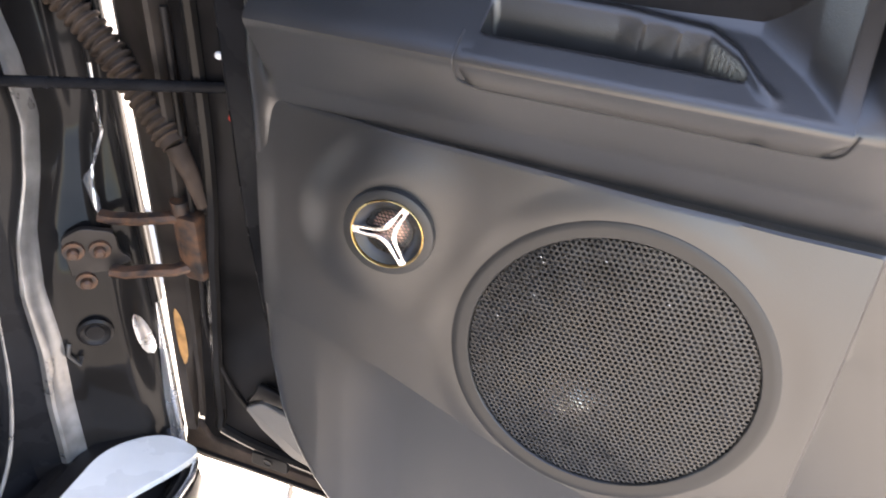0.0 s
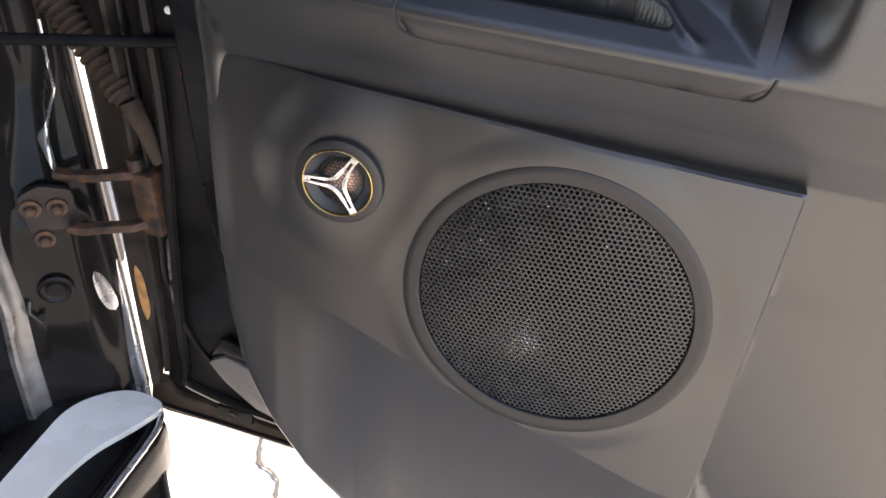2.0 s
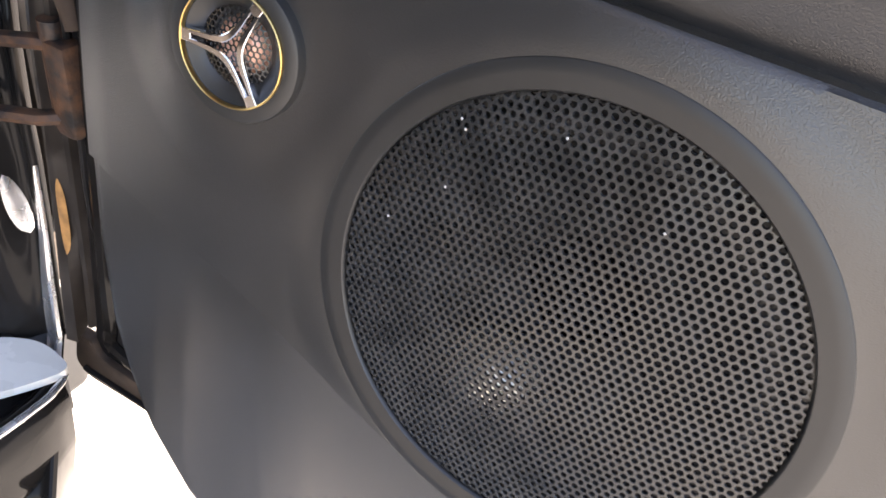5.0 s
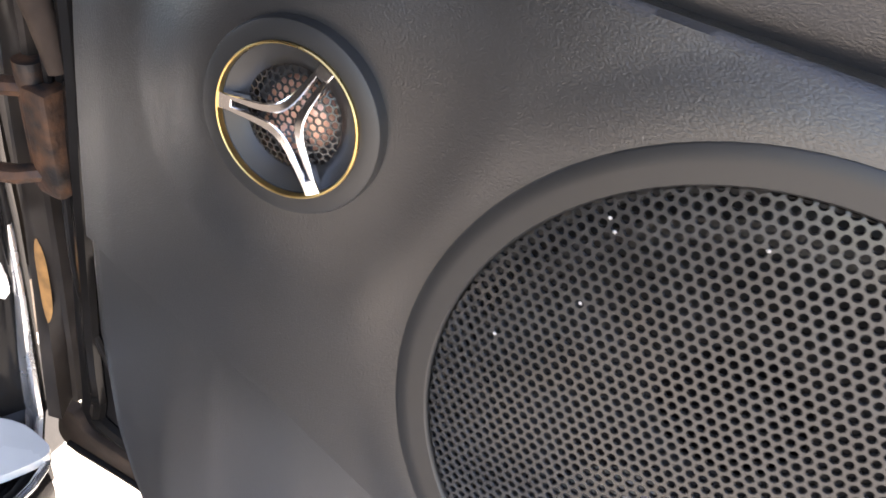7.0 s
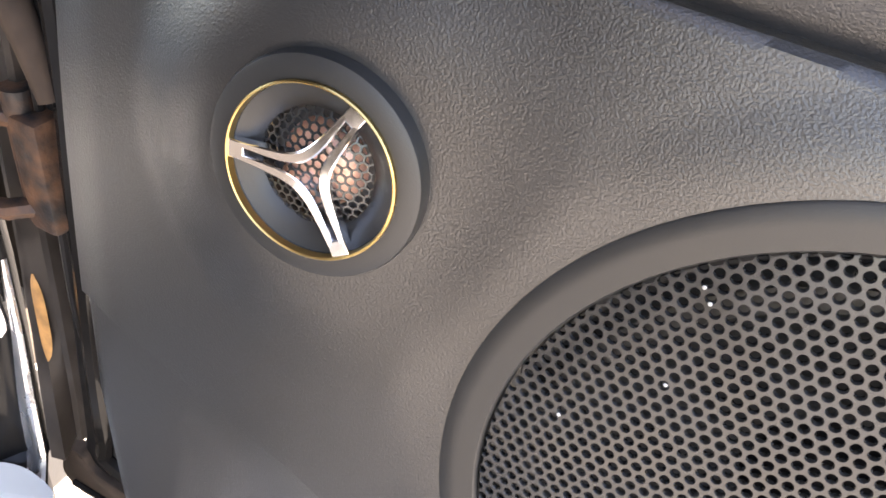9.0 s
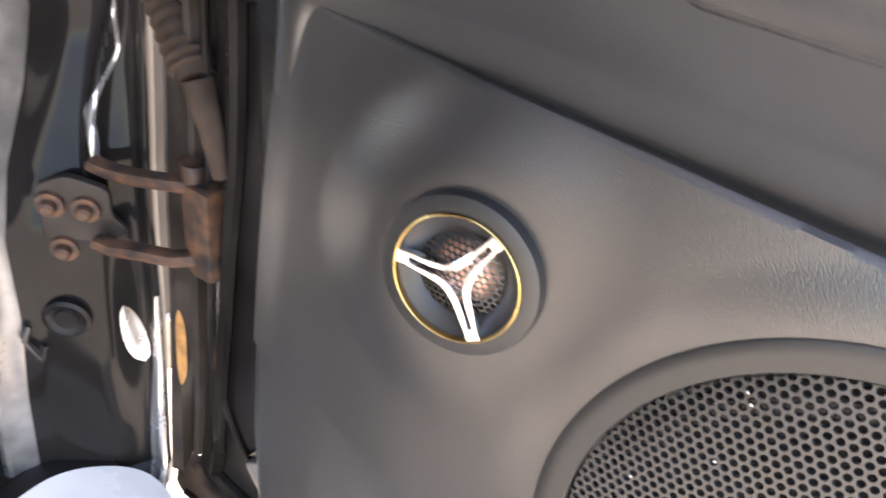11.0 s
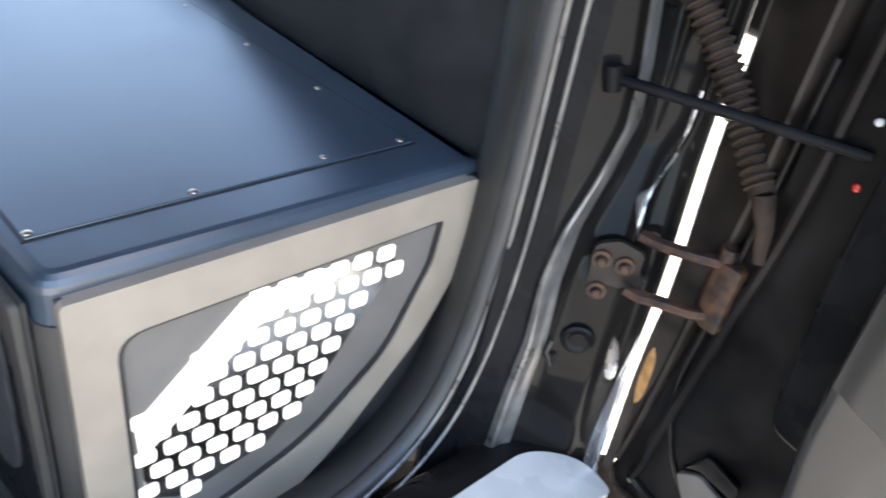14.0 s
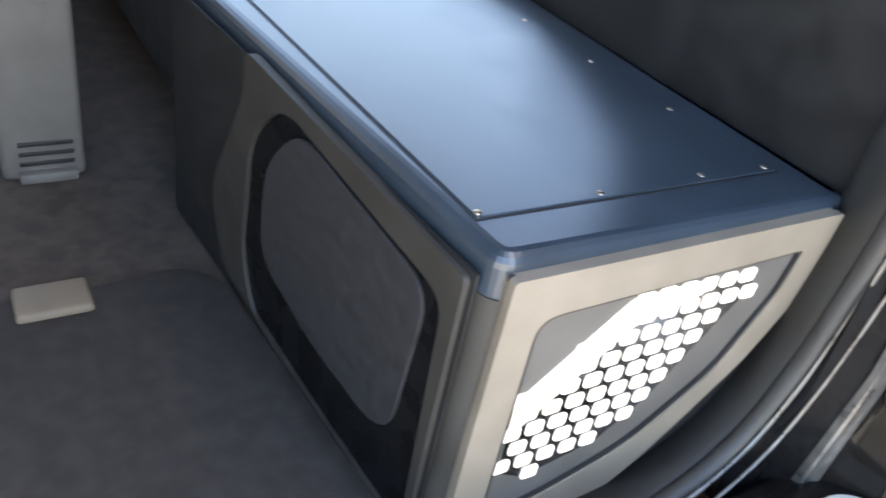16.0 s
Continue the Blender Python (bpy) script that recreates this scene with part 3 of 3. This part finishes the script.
# Unseen door top; its pane is opaque, added to block the sun
part("window_frame", block(-0.20, 0.85, 0.515, 0.545, 0.99, 1.03, 0.006), PLASTIC_DARK, car_door)
part("window_blocker", block(-0.19, 0.85, 0.527, 0.532, 1.03, 1.48, 0.0), PAINT, car_door, "unseen opaque pane added in the door window to block the sun")
part("shell_rib", tube(spline([(-0.245, 0.510, 0.98), (-0.245, 0.510, 0.72), (-0.256, 0.510, 0.60), (-0.268, 0.510, 0.46), (-0.255, 0.510, 0.425), (-0.10, 0.510, 0.412), (0.3, 0.510, 0.405)]), 0.005, 8), PAINT, car_door)
part("shell_step", prism(rounded([(-0.214, 1.0), (-0.207, 0.70), (-0.198, 0.59), (-0.19, 0.575), (0.5, 0.575), (0.5, 1.0)], 0.02), 0.030, 0.004), PAINT_DULL, car_door, "", True, facing((0, 0.482, 0), (0, -1, 0)))
LOWER = rounded([(-0.312, 0.392), (-0.302, 0.381), (-0.25, 0.3835), (0.5, 0.376), (0.5, 0.392), (-0.199, 0.4045), (-0.239, 0.409), (-0.285, 0.4115), (-0.289, 0.424), (-0.305, 0.424)], [0.006, 0.008, 0.02, 0.004, 0.004, 0.02, 0.02, 0.006, 0.003, 0.003])
part("bottom_flange", prism(LOWER, 0.010, 0.0022, 2), BOOT, car_door, "dusty brown folded flange along the door bottom", True, facing((0, 0.507, 0), (0, -1, 0)))
hem = tube(spline([(-0.300, 0.506, 0.392), (-0.25, 0.506, 0.392), (0.0, 0.506, 0.390), (0.4, 0.506, 0.386)]), 0.0022, 8)
part("hem", hem, PAINT_SATIN, car_door)
plate_m = facing((0, 0.5045, 0), (0, -1, 0))
drain = part("drain_plate", prism(rounded([(-0.240, 0.4175), (-0.206, 0.4185), (-0.207, 0.402), (-0.242, 0.4015)], 0.002, 2), 0.006, 0.001, 2), PAINT_SATIN, car_door, "small black metal plate with a round hole", False, plate_m)
part("hole_rim", lathe([(0.0042, 0.0), (0.0040, 0.0009), (0.0032, 0.0008), (0.0030, -0.002)], 20), DOOR_EDGE, drain, "", True, facing((-0.225, 0.5043, 0.410), (0, -1, 0)))
part("hole_back", lathe([(0.0031, 0.0), (0.0001, 0.0)], 20), PLASTIC_DARK, drain, "", True, facing((-0.225, 0.5042, 0.410), (0, -1, 0)))
corner_m = facing((0, 0.503, 0), (0, -1, 0))
corner = part("corner_piece", prism(rounded([(-0.240, 0.474), (-0.224, 0.486), (-0.200, 0.478), (-0.170, 0.42), (-0.201, 0.430), (-0.227, 0.454)], 0.004), 0.006, 0.0015), TRIM_DULL, car_door, "grey corner piece on the door metal", True, corner_m)
part("corner_tab", prism(rounded([(-0.238, 0.482), (-0.224, 0.507), (-0.195, 0.500), (-0.195, 0.487), (-0.226, 0.490)], 0.003), 0.005, 0.0012), PAINT_SATIN, corner, "", True, corner_m)
part("shell_bead", tube(spline([(-0.262, 0.510, 0.80), (-0.265, 0.510, 0.66), (-0.267, 0.510, 0.60), (-0.269, 0.510, 0.54), (-0.257, 0.510, 0.493), (-0.239, 0.510, 0.464), (-0.201, 0.510, 0.428)]), 0.0022, 8), PAINT_SATIN, car_door)
part("white_marker", lathe([(0.0001, 0.002), (0.002, 0.0015), (0.0026, 0)], 12), WHITE, car_door, "", True, facing((-0.227, 0.5085, 0.777), (0.2, -1, 0.2)))
part("red_marker", lathe([(0.0001, 0.002), (0.002, 0.0015), (0.0026, 0)], 12), RED, car_door, "small red reflector", True, facing((-0.221, 0.5060, 0.739), (0.2, -1, 0.2)))

# ---- door speaker ----
gm = facing(GC, (0.0, -1, 0.15))
speaker = thing("door_speaker", GC + Vector((0, 0.03, -0.05)), "round door speaker behind a black perforated metal grille", "speaker")
GR, PITCH = 0.0738, 0.00292


def dome(r):
    return 0.0040 * (1 - (r / GR) ** 2) - 0.0024


part("bezel", lathe([(0.0739, -0.012), (0.0740, -0.0032), (0.0742, -0.0016), (0.0747, -0.0011), (0.0790, -0.0009), (0.0828, -0.0007), (0.0833, -0.0010), (0.0836, -0.0030)], 96), PLASTIC_SMOOTH, speaker, "", True, gm)
verts, faces = [], []
NH = 12
row_h = PITCH * math.sqrt(3) / 2
rot = radians(4)
for iy in range(-31, 32):
    for ix in range(-28, 29):
        cx0, cy0 = (ix + 0.5 * (iy % 2)) * PITCH, iy * row_h
        cx, cy = cx0 * math.cos(rot) - cy0 * math.sin(rot), cx0 * math.sin(rot) + cy0 * math.cos(rot)
        if math.hypot(cx, cy) > GR + 0.0004:
            continue
        base = len(verts)
        rings = []
        for k in range(NH):
            a = rot + 2 * math.pi * (k + 0.0) / NH + math.pi / 6
            hexr = PITCH / 2 / math.cos((a - rot + math.pi / 6) % (math.pi / 3) - math.pi / 6)
            for q, (rad, dz) in enumerate(((hexr, 0.0), (0.00112, 0.0), (0.00094, -0.00028), (0.00090, -0.0012))):
                x, y = cx + rad * math.cos(a), cy + rad * math.sin(a)
                r = math.hypot(x, y)
                if r > GR - 0.0002:
                    x, y = x * (GR - 0.0002) / r, y * (GR - 0.0002) / r
                    r = GR
                verts.append((x, y, dome(r) + dz))
        for k in range(NH):
            a0, b0 = base + 4 * k, base + 4 * ((k + 1) % NH)
            for q in range(3):
                faces.append((a0 + q, b0 + q, b0 + q + 1, a0 + q + 1))
me = bpy.data.meshes.new("grille")
me.from_pydata(verts, [], faces)
link("grille", me, GRILLE, speaker, "black perforated metal grille", True, gm)
part("surround", lathe([(0.078, -0.010), (0.0735, -0.009), (0.070, -0.010), (0.066, -0.006), (0.061, -0.006), (0.057, -0.011)], 64), RUBBER, speaker, "", True, gm)
part("cone", lathe([(0.057, -0.011), (0.050, -0.016), (0.030, -0.030), (0.020, -0.036)], 64), CONE, speaker, "", True, gm)
# Cap moved off-centre and made bright so its glint shows low in the grille
part("dust_cap", lathe([(0.021, -0.036), (0.016, -0.029), (0.010, -0.0255), (0.004, -0.024), (0.0001, -0.0238)], 40), CAP, speaker, "pale metal dust cap, set off-centre to give the bright glint", True, gm @ Matrix.Translation((-0.014, -0.034, 0.021)) @ Matrix.Scale(0.95, 4))
part("basket", lathe([(0.080, -0.010), (0.080, -0.05), (0.0001, -0.05)], 48), PLASTIC_DARK, speaker, "", True, gm)

# dust caught in the grille
speck = lathe([(0.0001, 0.0003), (0.0003, 0.00025), (0.00045, 0.0), (0.0003, -0.0002)], 8)
speck_mesh = bpy.data.meshes.new("speck")
speck.to_mesh(speck_mesh)
speck.free()
for u, v in ((-0.0435, 0.0545), (-0.0415, 0.0520), (-0.0430, 0.0330), (-0.0120, 0.0610), (0.0210, 0.0470), (-0.0600, 0.0150)):
    link("speck", speck_mesh, PALE, speaker, "", True, gm @ Matrix.Translation((u, v, dome(math.hypot(u, v)) + 0.0003)))

# ---- tweeter ----
tm = facing(TC, (0.10, -1, 0.13))
tweeter = thing("tweeter", TC + Vector((0, 0.01, -0.02)), "small round tweeter with gold ring, copper dome and chrome three-armed guard", "tweeter")
part("flange", lathe([(0.0246, -0.010), (0.0244, -0.0004), (0.0240, 0.0006), (0.0230, 0.0010), (0.0200, 0.0014), (0.0192, 0.0014), (0.0189, 0.0)], 72), PLASTIC_SMOOTH, tweeter, "smooth dark grey flange", True, tm)
part("gold_ring", lathe([(0.0194, 0.0010), (0.0193, 0.0023), (0.0190, 0.0026), (0.0187, 0.0024), (0.0185, 0.0006)], 72), GOLD, tweeter, "thin gold ring", True, tm)
part("dish", lathe([(0.0188, 0.0010), (0.0184, 0.0002), (0.0160, -0.0008), (0.0132, -0.0020), (0.0126, -0.0030), (0.0124, -0.008)], 64), PLASTIC_SMOOTH, tweeter, "", True, tm)
part("back", lathe([(0.0126, -0.0065), (0.0001, -0.0065)], 32), PLASTIC_DARK, tweeter, "", True, tm)
part("dome", lathe([(0.0098, -0.0065), (0.0095, -0.0045), (0.0085, -0.0028), (0.0068, -0.0014), (0.0045, -0.0005), (0.002, -0.0001), (0.0001, 0.0)], 40), COPPER, tweeter, "copper coloured dome", True, tm @ Matrix.Translation((0, 0, -0.0006)))
verts, faces = [], []
P2 = 0.00205
for iy in range(-9, 10):
    for ix in range(-9, 10):
        cx, cy = (ix + 0.5 * (iy % 2)) * P2, iy * P2 * math.sqrt(3) / 2
        if math.hypot(cx, cy) > 0.0130:
            continue
        base = len(verts)
        for k in range(6):
            a = math.pi / 3 * k + math.pi / 6
            for rad, dz in ((P2 / math.sqrt(3), 0.0), (P2 / math.sqrt(3) * 0.80, 0.0), (P2 / math.sqrt(3) * 0.78, -0.0004)):
                x, y = cx + rad * math.cos(a), cy + rad * math.sin(a)
                r = math.hypot(x, y)
                if r > 0.0131:
                    x, y, r = x * 0.0131 / r, y * 0.0131 / r, 0.0131
                verts.append((x, y, 0.0024 * (1 - (r / 0.0131) ** 2) - 0.0020 + dz))
        for k in range(6):
            a0, b0 = base + 3 * k, base + 3 * ((k + 1) % 6)
            faces += [(a0, b0, b0 + 1, a0 + 1), (a0 + 1, b0 + 1, b0 + 2, a0 + 2)]
me = bpy.data.meshes.new("mesh_guard")
me.from_pydata(verts, [], faces)
link("mesh_guard", me, GRILLE, tweeter, "black honeycomb wire mesh", False, tm)


def bezier(p, n=14):
    a, b, c, d = [Vector(q) for q in p]
    return [a * (1 - t) ** 3 + b * 3 * t * (1 - t) ** 2 + c * 3 * t * t * (1 - t) + d * t ** 3 for t in [k / n for k in range(n + 1)]]


def ribbon(center, half, z0, z1):
    """A flat band with thickness along points of the plane."""
    rows = []
    for i, p in enumerate(center):
        d = (center[min(i + 1, len(center) - 1)] - center[max(i - 1, 0)]).normalized()
        nn = Vector((-d.y, d.x, 0))
        h = half[0] + (half[1] - half[0]) * math.sin(math.pi * i / (len(center) - 1))
        zz = z1 + 0.0006 * math.sin(math.pi * i / (len(center) - 1))
        rows.append([p - nn * h + Vector((0, 0, z0)), p - nn * h + Vector((0, 0, zz - 0.0003)), p - nn * h * 0.7 + Vector((0, 0, zz)), p + nn * h * 0.7 + Vector((0, 0, zz)), p + nn * h + Vector((0, 0, zz - 0.0003)), p + nn * h + Vector((0, 0, z0))])
    bm = grid(rows)
    bmesh.ops.recalc_face_normals(bm, faces=bm.faces)
    return bm


guard = []
for k in range(3):
    a, b = radians(60 + 120 * k), radians(180 + 120 * k)
    da, db = Vector((math.cos(a), math.sin(a), 0)), Vector((math.cos(b), math.sin(b), 0))
    pa, pb = Vector((-da.y, da.x, 0)), Vector((db.y, -db.x, 0))
    w = 0.00135
    curve = bezier((da * 0.0186 + pa * w, da * -0.0004 + pa * w * 1.5, db * -0.0004 + pb * w * 1.5, db * 0.0186 + pb * w), 18)
    part("guard_arm", ribbon(curve, (0.00055, 0.00125), -0.0004, 0.0020), CHROME, tweeter, "chrome guard arm", True, tm)
    end = prism([(0.0150, -0.0020), (0.0189, -0.0022), (0.0189, 0.0022), (0.0150, 0.0020)], 0.0022, 0.0003, 2)
    part("guard_end", end, CHROME, tweeter, "chrome arm end", False, tm @ Matrix.Translation((0, 0, 0.0021)) @ Matrix.Rotation(a, 4, "Z"))

# ---- cabin: floor, dash side, box ----
tagged(part("cabin_floor", block(-1.9, -0.425, -1.3, 0.62, 0.355, 0.385, 0.004), CARPET), "dark grey carpeted cabin floor", "floor", kind="structure")
tagged(part("dash_wall", prism([(-0.438, 0.36), (-0.438, 0.90), (-0.62, 0.79), (-0.85, 0.70), (-1.9, 0.68), (-1.9, 0.36)], 0.05, 0.006), PLASTIC_DARK, None, "", False, facing((0, 0.450, 0), (0, -1, 0))), "dark dashboard underside behind the box", "dashboard", kind="structure")
tagged(part("far_door_wall", block(-1.95, -1.9, -1.3, 0.6, 0.36, 0.80, 0.01), PLASTIC_DARK), "dark trim on the far side of the cabin", "wall", kind="structure")
# Unseen wall added behind the cabin to stop light from the rear
tagged(part("rear_cabin_blocker", block(-1.9, -0.39, -1.36, -1.30, 0.36, 1.555, 0.01), PLASTIC_DARK), "unseen dark wall added to keep light out at the cabin's back", "wall", kind="structure")
tagged(part("lower_dash_panel", block(-1.9, -0.955, 0.105, 0.43, 0.475, 0.66, 0.02, 3), PLASTIC_DARK), "dark lower dashboard panel beside the box", "dashboard", kind="structure")

box = thing("subwoofer_box", (-0.62, 0.28, 0.385), "black vinyl speaker box with warm grey framed mesh windows", "speaker box")
# plan outline: corner at the doorway, the sides slightly out of square
PLAN = rounded([(-0.454, 0.136), (-0.444, 0.446), (-0.95, 0.446), (-0.95, 0.092)], [0.016, 0.004, 0.004, 0.004], 6)
body = prism(PLAN, 0.268, 0.0)
top_edges = [e for e in body.edges if all(abs(v.co.z) < 1e-6 for v in e.verts)]
bmesh.ops.bevel(body, geom=top_edges, offset=0.010, segments=4, affect="EDGES", profile=0.5)
part("body", body, VINYL, box, "", False, Matrix.Translation((0, 0, 0.657)))
# lid
lid = part("lid", prism([(-0.494, 0.1445), (-0.489, 0.414), (-0.945, 0.388), (-0.945, 0.126)], 0.006, 0.0008, 2), VINYL, box, "black vinyl covered lid", False, Matrix.Translation((0, 0, 0.6585)))
part("lid_gap", frame_plate([(-0.4922, 0.1427), (-0.487, 0.416), (-0.947, 0.390), (-0.947, 0.1238)], [(-0.494, 0.1445), (-0.489, 0.414), (-0.945, 0.388), (-0.945, 0.126)], 0.001), PLASTIC_DARK, box, "", False, Matrix.Translation((0, 0, 0.6574)))
sc = lathe([(0.0001, 0.0012), (0.0018, 0.0010), (0.0027, 0.0005), (0.0029, 0.0)], 12)
sme = bpy.data.meshes.new("screw")
sc.to_mesh(sme)
sc.free()
for x, y in ((-0.4985, 0.1475), (-0.497, 0.2435), (-0.498, 0.3405), (-0.4945, 0.406), (-0.593, 0.401), (-0.6905, 0.394), (-0.79, 0.388)):
    link("screw", sme, STEEL, box, "", True, Matrix.Translation((x, y, 0.6586)))

# doorway face of the box: local x runs along the car, local y is up
fx = Vector((0.0337, 1, 0)).normalized()
fm = Matrix((fx, Vector((0, 0, 1)), fx.cross(Vector((0, 0, 1))))).transposed().to_4x4()
fm.translation = (-0.4580, 0, 0)
OUTER = [(0.143, 0.646), (0.440, 0.650), (0.442, 0.590), (0.404, 0.512), (0.328, 0.420), (0.28, 0.385), (0.143, 0.372)]
INNER = [(0.169, 0.613), (0.408, 0.622), (0.404, 0.585), (0.372, 0.510), (0.306, 0.448), (0.222, 0.418), (0.172, 0.412)]
ro, ri = rounded(OUTER, [0.004, 0.012, 0.012, 0.02, 0.03, 0.02, 0.004]), rounded(INNER, [0.018, 0.006, 0.006, 0.02, 0.03, 0.03, 0.02])
# Added dark sheet: keeps the vinyl's sky reflection off this side
part("side_dark_sheet", prism([(0.143, 0.388), (0.143, 0.646), (0.444, 0.650), (0.444, 0.388)], 0.002, 0.0), PLASTIC_DARK, box, "dark sheet added over the vinyl side to hide its blue sheen", False, fm @ Matrix.Translation((0, 0, 0.0015)))
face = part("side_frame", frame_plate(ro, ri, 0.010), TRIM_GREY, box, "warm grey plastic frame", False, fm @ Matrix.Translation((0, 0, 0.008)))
inner_lip = [tuple(Vector(p) + (Vector((0.29, 0.52)) - Vector(p)).normalized() * 0.004) for p in ri]
part("side_gasket", frame_plate(ri, inner_lip, 0.004), PLASTIC_DARK, box, "", False, fm @ Matrix.Translation((0, 0, 0.0065)))
panel = part("side_panel", prism(ri, 0.003, 0.0), TRIM_DULL, box, "grey perforated window panel", False, fm @ Matrix.Translation((0, 0, 0.0035)))
AREA = [(0.362, 0.609), (0.250, 0.607), (0.177, 0.536), (0.180, 0.462), (0.205, 0.447), (0.270, 0.463), (0.310, 0.500), (0.345, 0.555), (0.372, 0.592)]


def inside(x, y, poly):
    hit = False
    for (x0, y0), (x1, y1) in zip(poly, poly[1:] + poly[:1]):
        if (y0 > y) != (y1 > y) and x < (x1 - x0) * (y - y0) / (y1 - y0) + x0:
            hit = not hit
    return hit


cell = prism(rounded([(-0.0070, -0.0062), (0.0070, -0.0062), (0.0070, 0.0062), (-0.0070, 0.0062)], 0.0032, 3), 0.002, 0.0005, 1)
part("mirror_plate", prism(rounded(AREA, 0.004, 3), 0.003, 0.0004, 1), SILVER, panel, "silvered plate behind the cells", False, fm @ Matrix.Translation((0, 0, 0.0042)))
# Solid part of that reflection, added as a glowing strip
STRIP = [(0.318, 0.610), (0.250, 0.608), (0.176, 0.536), (0.178, 0.502), (0.258, 0.582), (0.318, 0.599)]
part("glare_strip", prism(rounded(STRIP, 0.003, 3), 0.002, 0.0004, 1), GLARE_CELL, panel, "solid white strip, glowing in place of a reflection", False, fm @ Matrix.Translation((0, 0, 0.0056)))
cme = bpy.data.meshes.new("cell")
cell.to_mesh(cme)
cell.free()
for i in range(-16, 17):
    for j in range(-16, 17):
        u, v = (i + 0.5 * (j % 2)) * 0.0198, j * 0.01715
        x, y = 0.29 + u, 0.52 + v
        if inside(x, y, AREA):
            link("cell", cme, GLARE_CELL, panel, "", False, fm @ Matrix.Translation((x, y, 0.0054)))

part("corner_trim", tube([(-0.4690, 0.1515, 0.386), (-0.4690, 0.1515, 0.50), (-0.4690, 0.1515, 0.626)], 0.0175, 24), FRONT_SHADED, box, "grey rounded corner trim")

# cabin-side face
gx = Vector((-1, -0.09, 0)).normalized()
bmx = Matrix((-gx, Vector((0, 0, 1)), (-gx).cross(Vector((0, 0, 1))))).transposed().to_4x4()
bmx.translation = (-0.455, 0.1325, 0)
OUT2 = [(-0.014, 0.636), (-0.322, 0.648), (-0.315, 0.615), (-0.385, 0.480), (-0.350, 0.405), (-0.014, 0.385)]
IN2 = [(-0.028, 0.610), (-0.248, 0.632), (-0.302, 0.578), (-0.312, 0.450), (-0.282, 0.394), (-0.020, 0.391)]
MID2 = [(-0.042, 0.606), (-0.222, 0.625), (-0.274, 0.566), (-0.274, 0.474), (-0.175, 0.452), (-0.055, 0.452)]
r2o, r2i, r2m = rounded(OUT2, [0.006, 0.02, 0.03, 0.03, 0.01, 0.006]), rounded(IN2, [0.02, 0.03, 0.03, 0.03, 0.03, 0.02]), rounded(MID2, [0.03, 0.03, 0.03, 0.03, 0.03, 0.04])
part("front_frame", frame_plate(r2o, r2i, 0.008), FRONT_SHADED, box, "grey plastic frame", False, bmx @ Matrix.Translation((0, 0, 0.006)))
# Front of the box darkened by an added sheet over the bluish vinyl
part("front_dark_sheet", prism([(-0.492, 0.388), (-0.492, 0.640), (-0.010, 0.640), (-0.010, 0.388)], 0.002, 0.0), PLASTIC_DARK, box, "dark sheet added over the vinyl front to hide its blue sheen", False, bmx @ Matrix.Translation((0, 0, 0.0012)))
part("front_backing", prism(r2i, 0.002, 0.0), PAINT_DULL, box, "", False, bmx @ Matrix.Translation((0, 0, 0.002)))
part("front_mesh", prism(r2m, 0.004, 0.0015), MESHCLOTH, box, "dark speaker cloth window", False, bmx @ Matrix.Translation((0, 0, 0.006)))

# console trim with slots
console = thing("console_panel", (-1.05, -0.02, 0.385), "grey plastic console side panel with slots at its foot", "console")
part("panel", block(-1.16, -1.04, -0.075, 0.012, 0.385, 0.86, 0.008, 3), TRIM_DULL, console)
for k in range(3):
    part("slot", block(-1.0405, -1.0385, -0.056, 0.0, 0.404 + 0.012 * k, 0.409 + 0.012 * k, 0.0005), PLASTIC_DARK, console)
part("foot", block(-1.05, -1.03, -0.058, 0.002, 0.385, 0.398, 0.003), TRIM_DULL, console)
# Slab added for the darker floor below the step in the carpet
slab_outline = rounded([(-0.430, -0.90), (-0.430, 0.128), (-0.800, 0.098), (-0.836, 0.060), (-0.828, -0.02), (-0.815, -0.90)], 0.02, 4)
tagged(part("floor_slab", prism(slab_outline, 0.006, 0.002, 2), FLOOR_DARK, None, "", True, Matrix.Translation((0, 0, 0.3905))), "dark slab added for the darker floor beside the carpet step", "floor mat")
tab = tagged(part("seat_rail_cover", block(-0.838, -0.792, -0.092, -0.026, 0.384, 0.398, 0.005, 3), BEIGE), "small beige plastic cover on the carpet", "cover")
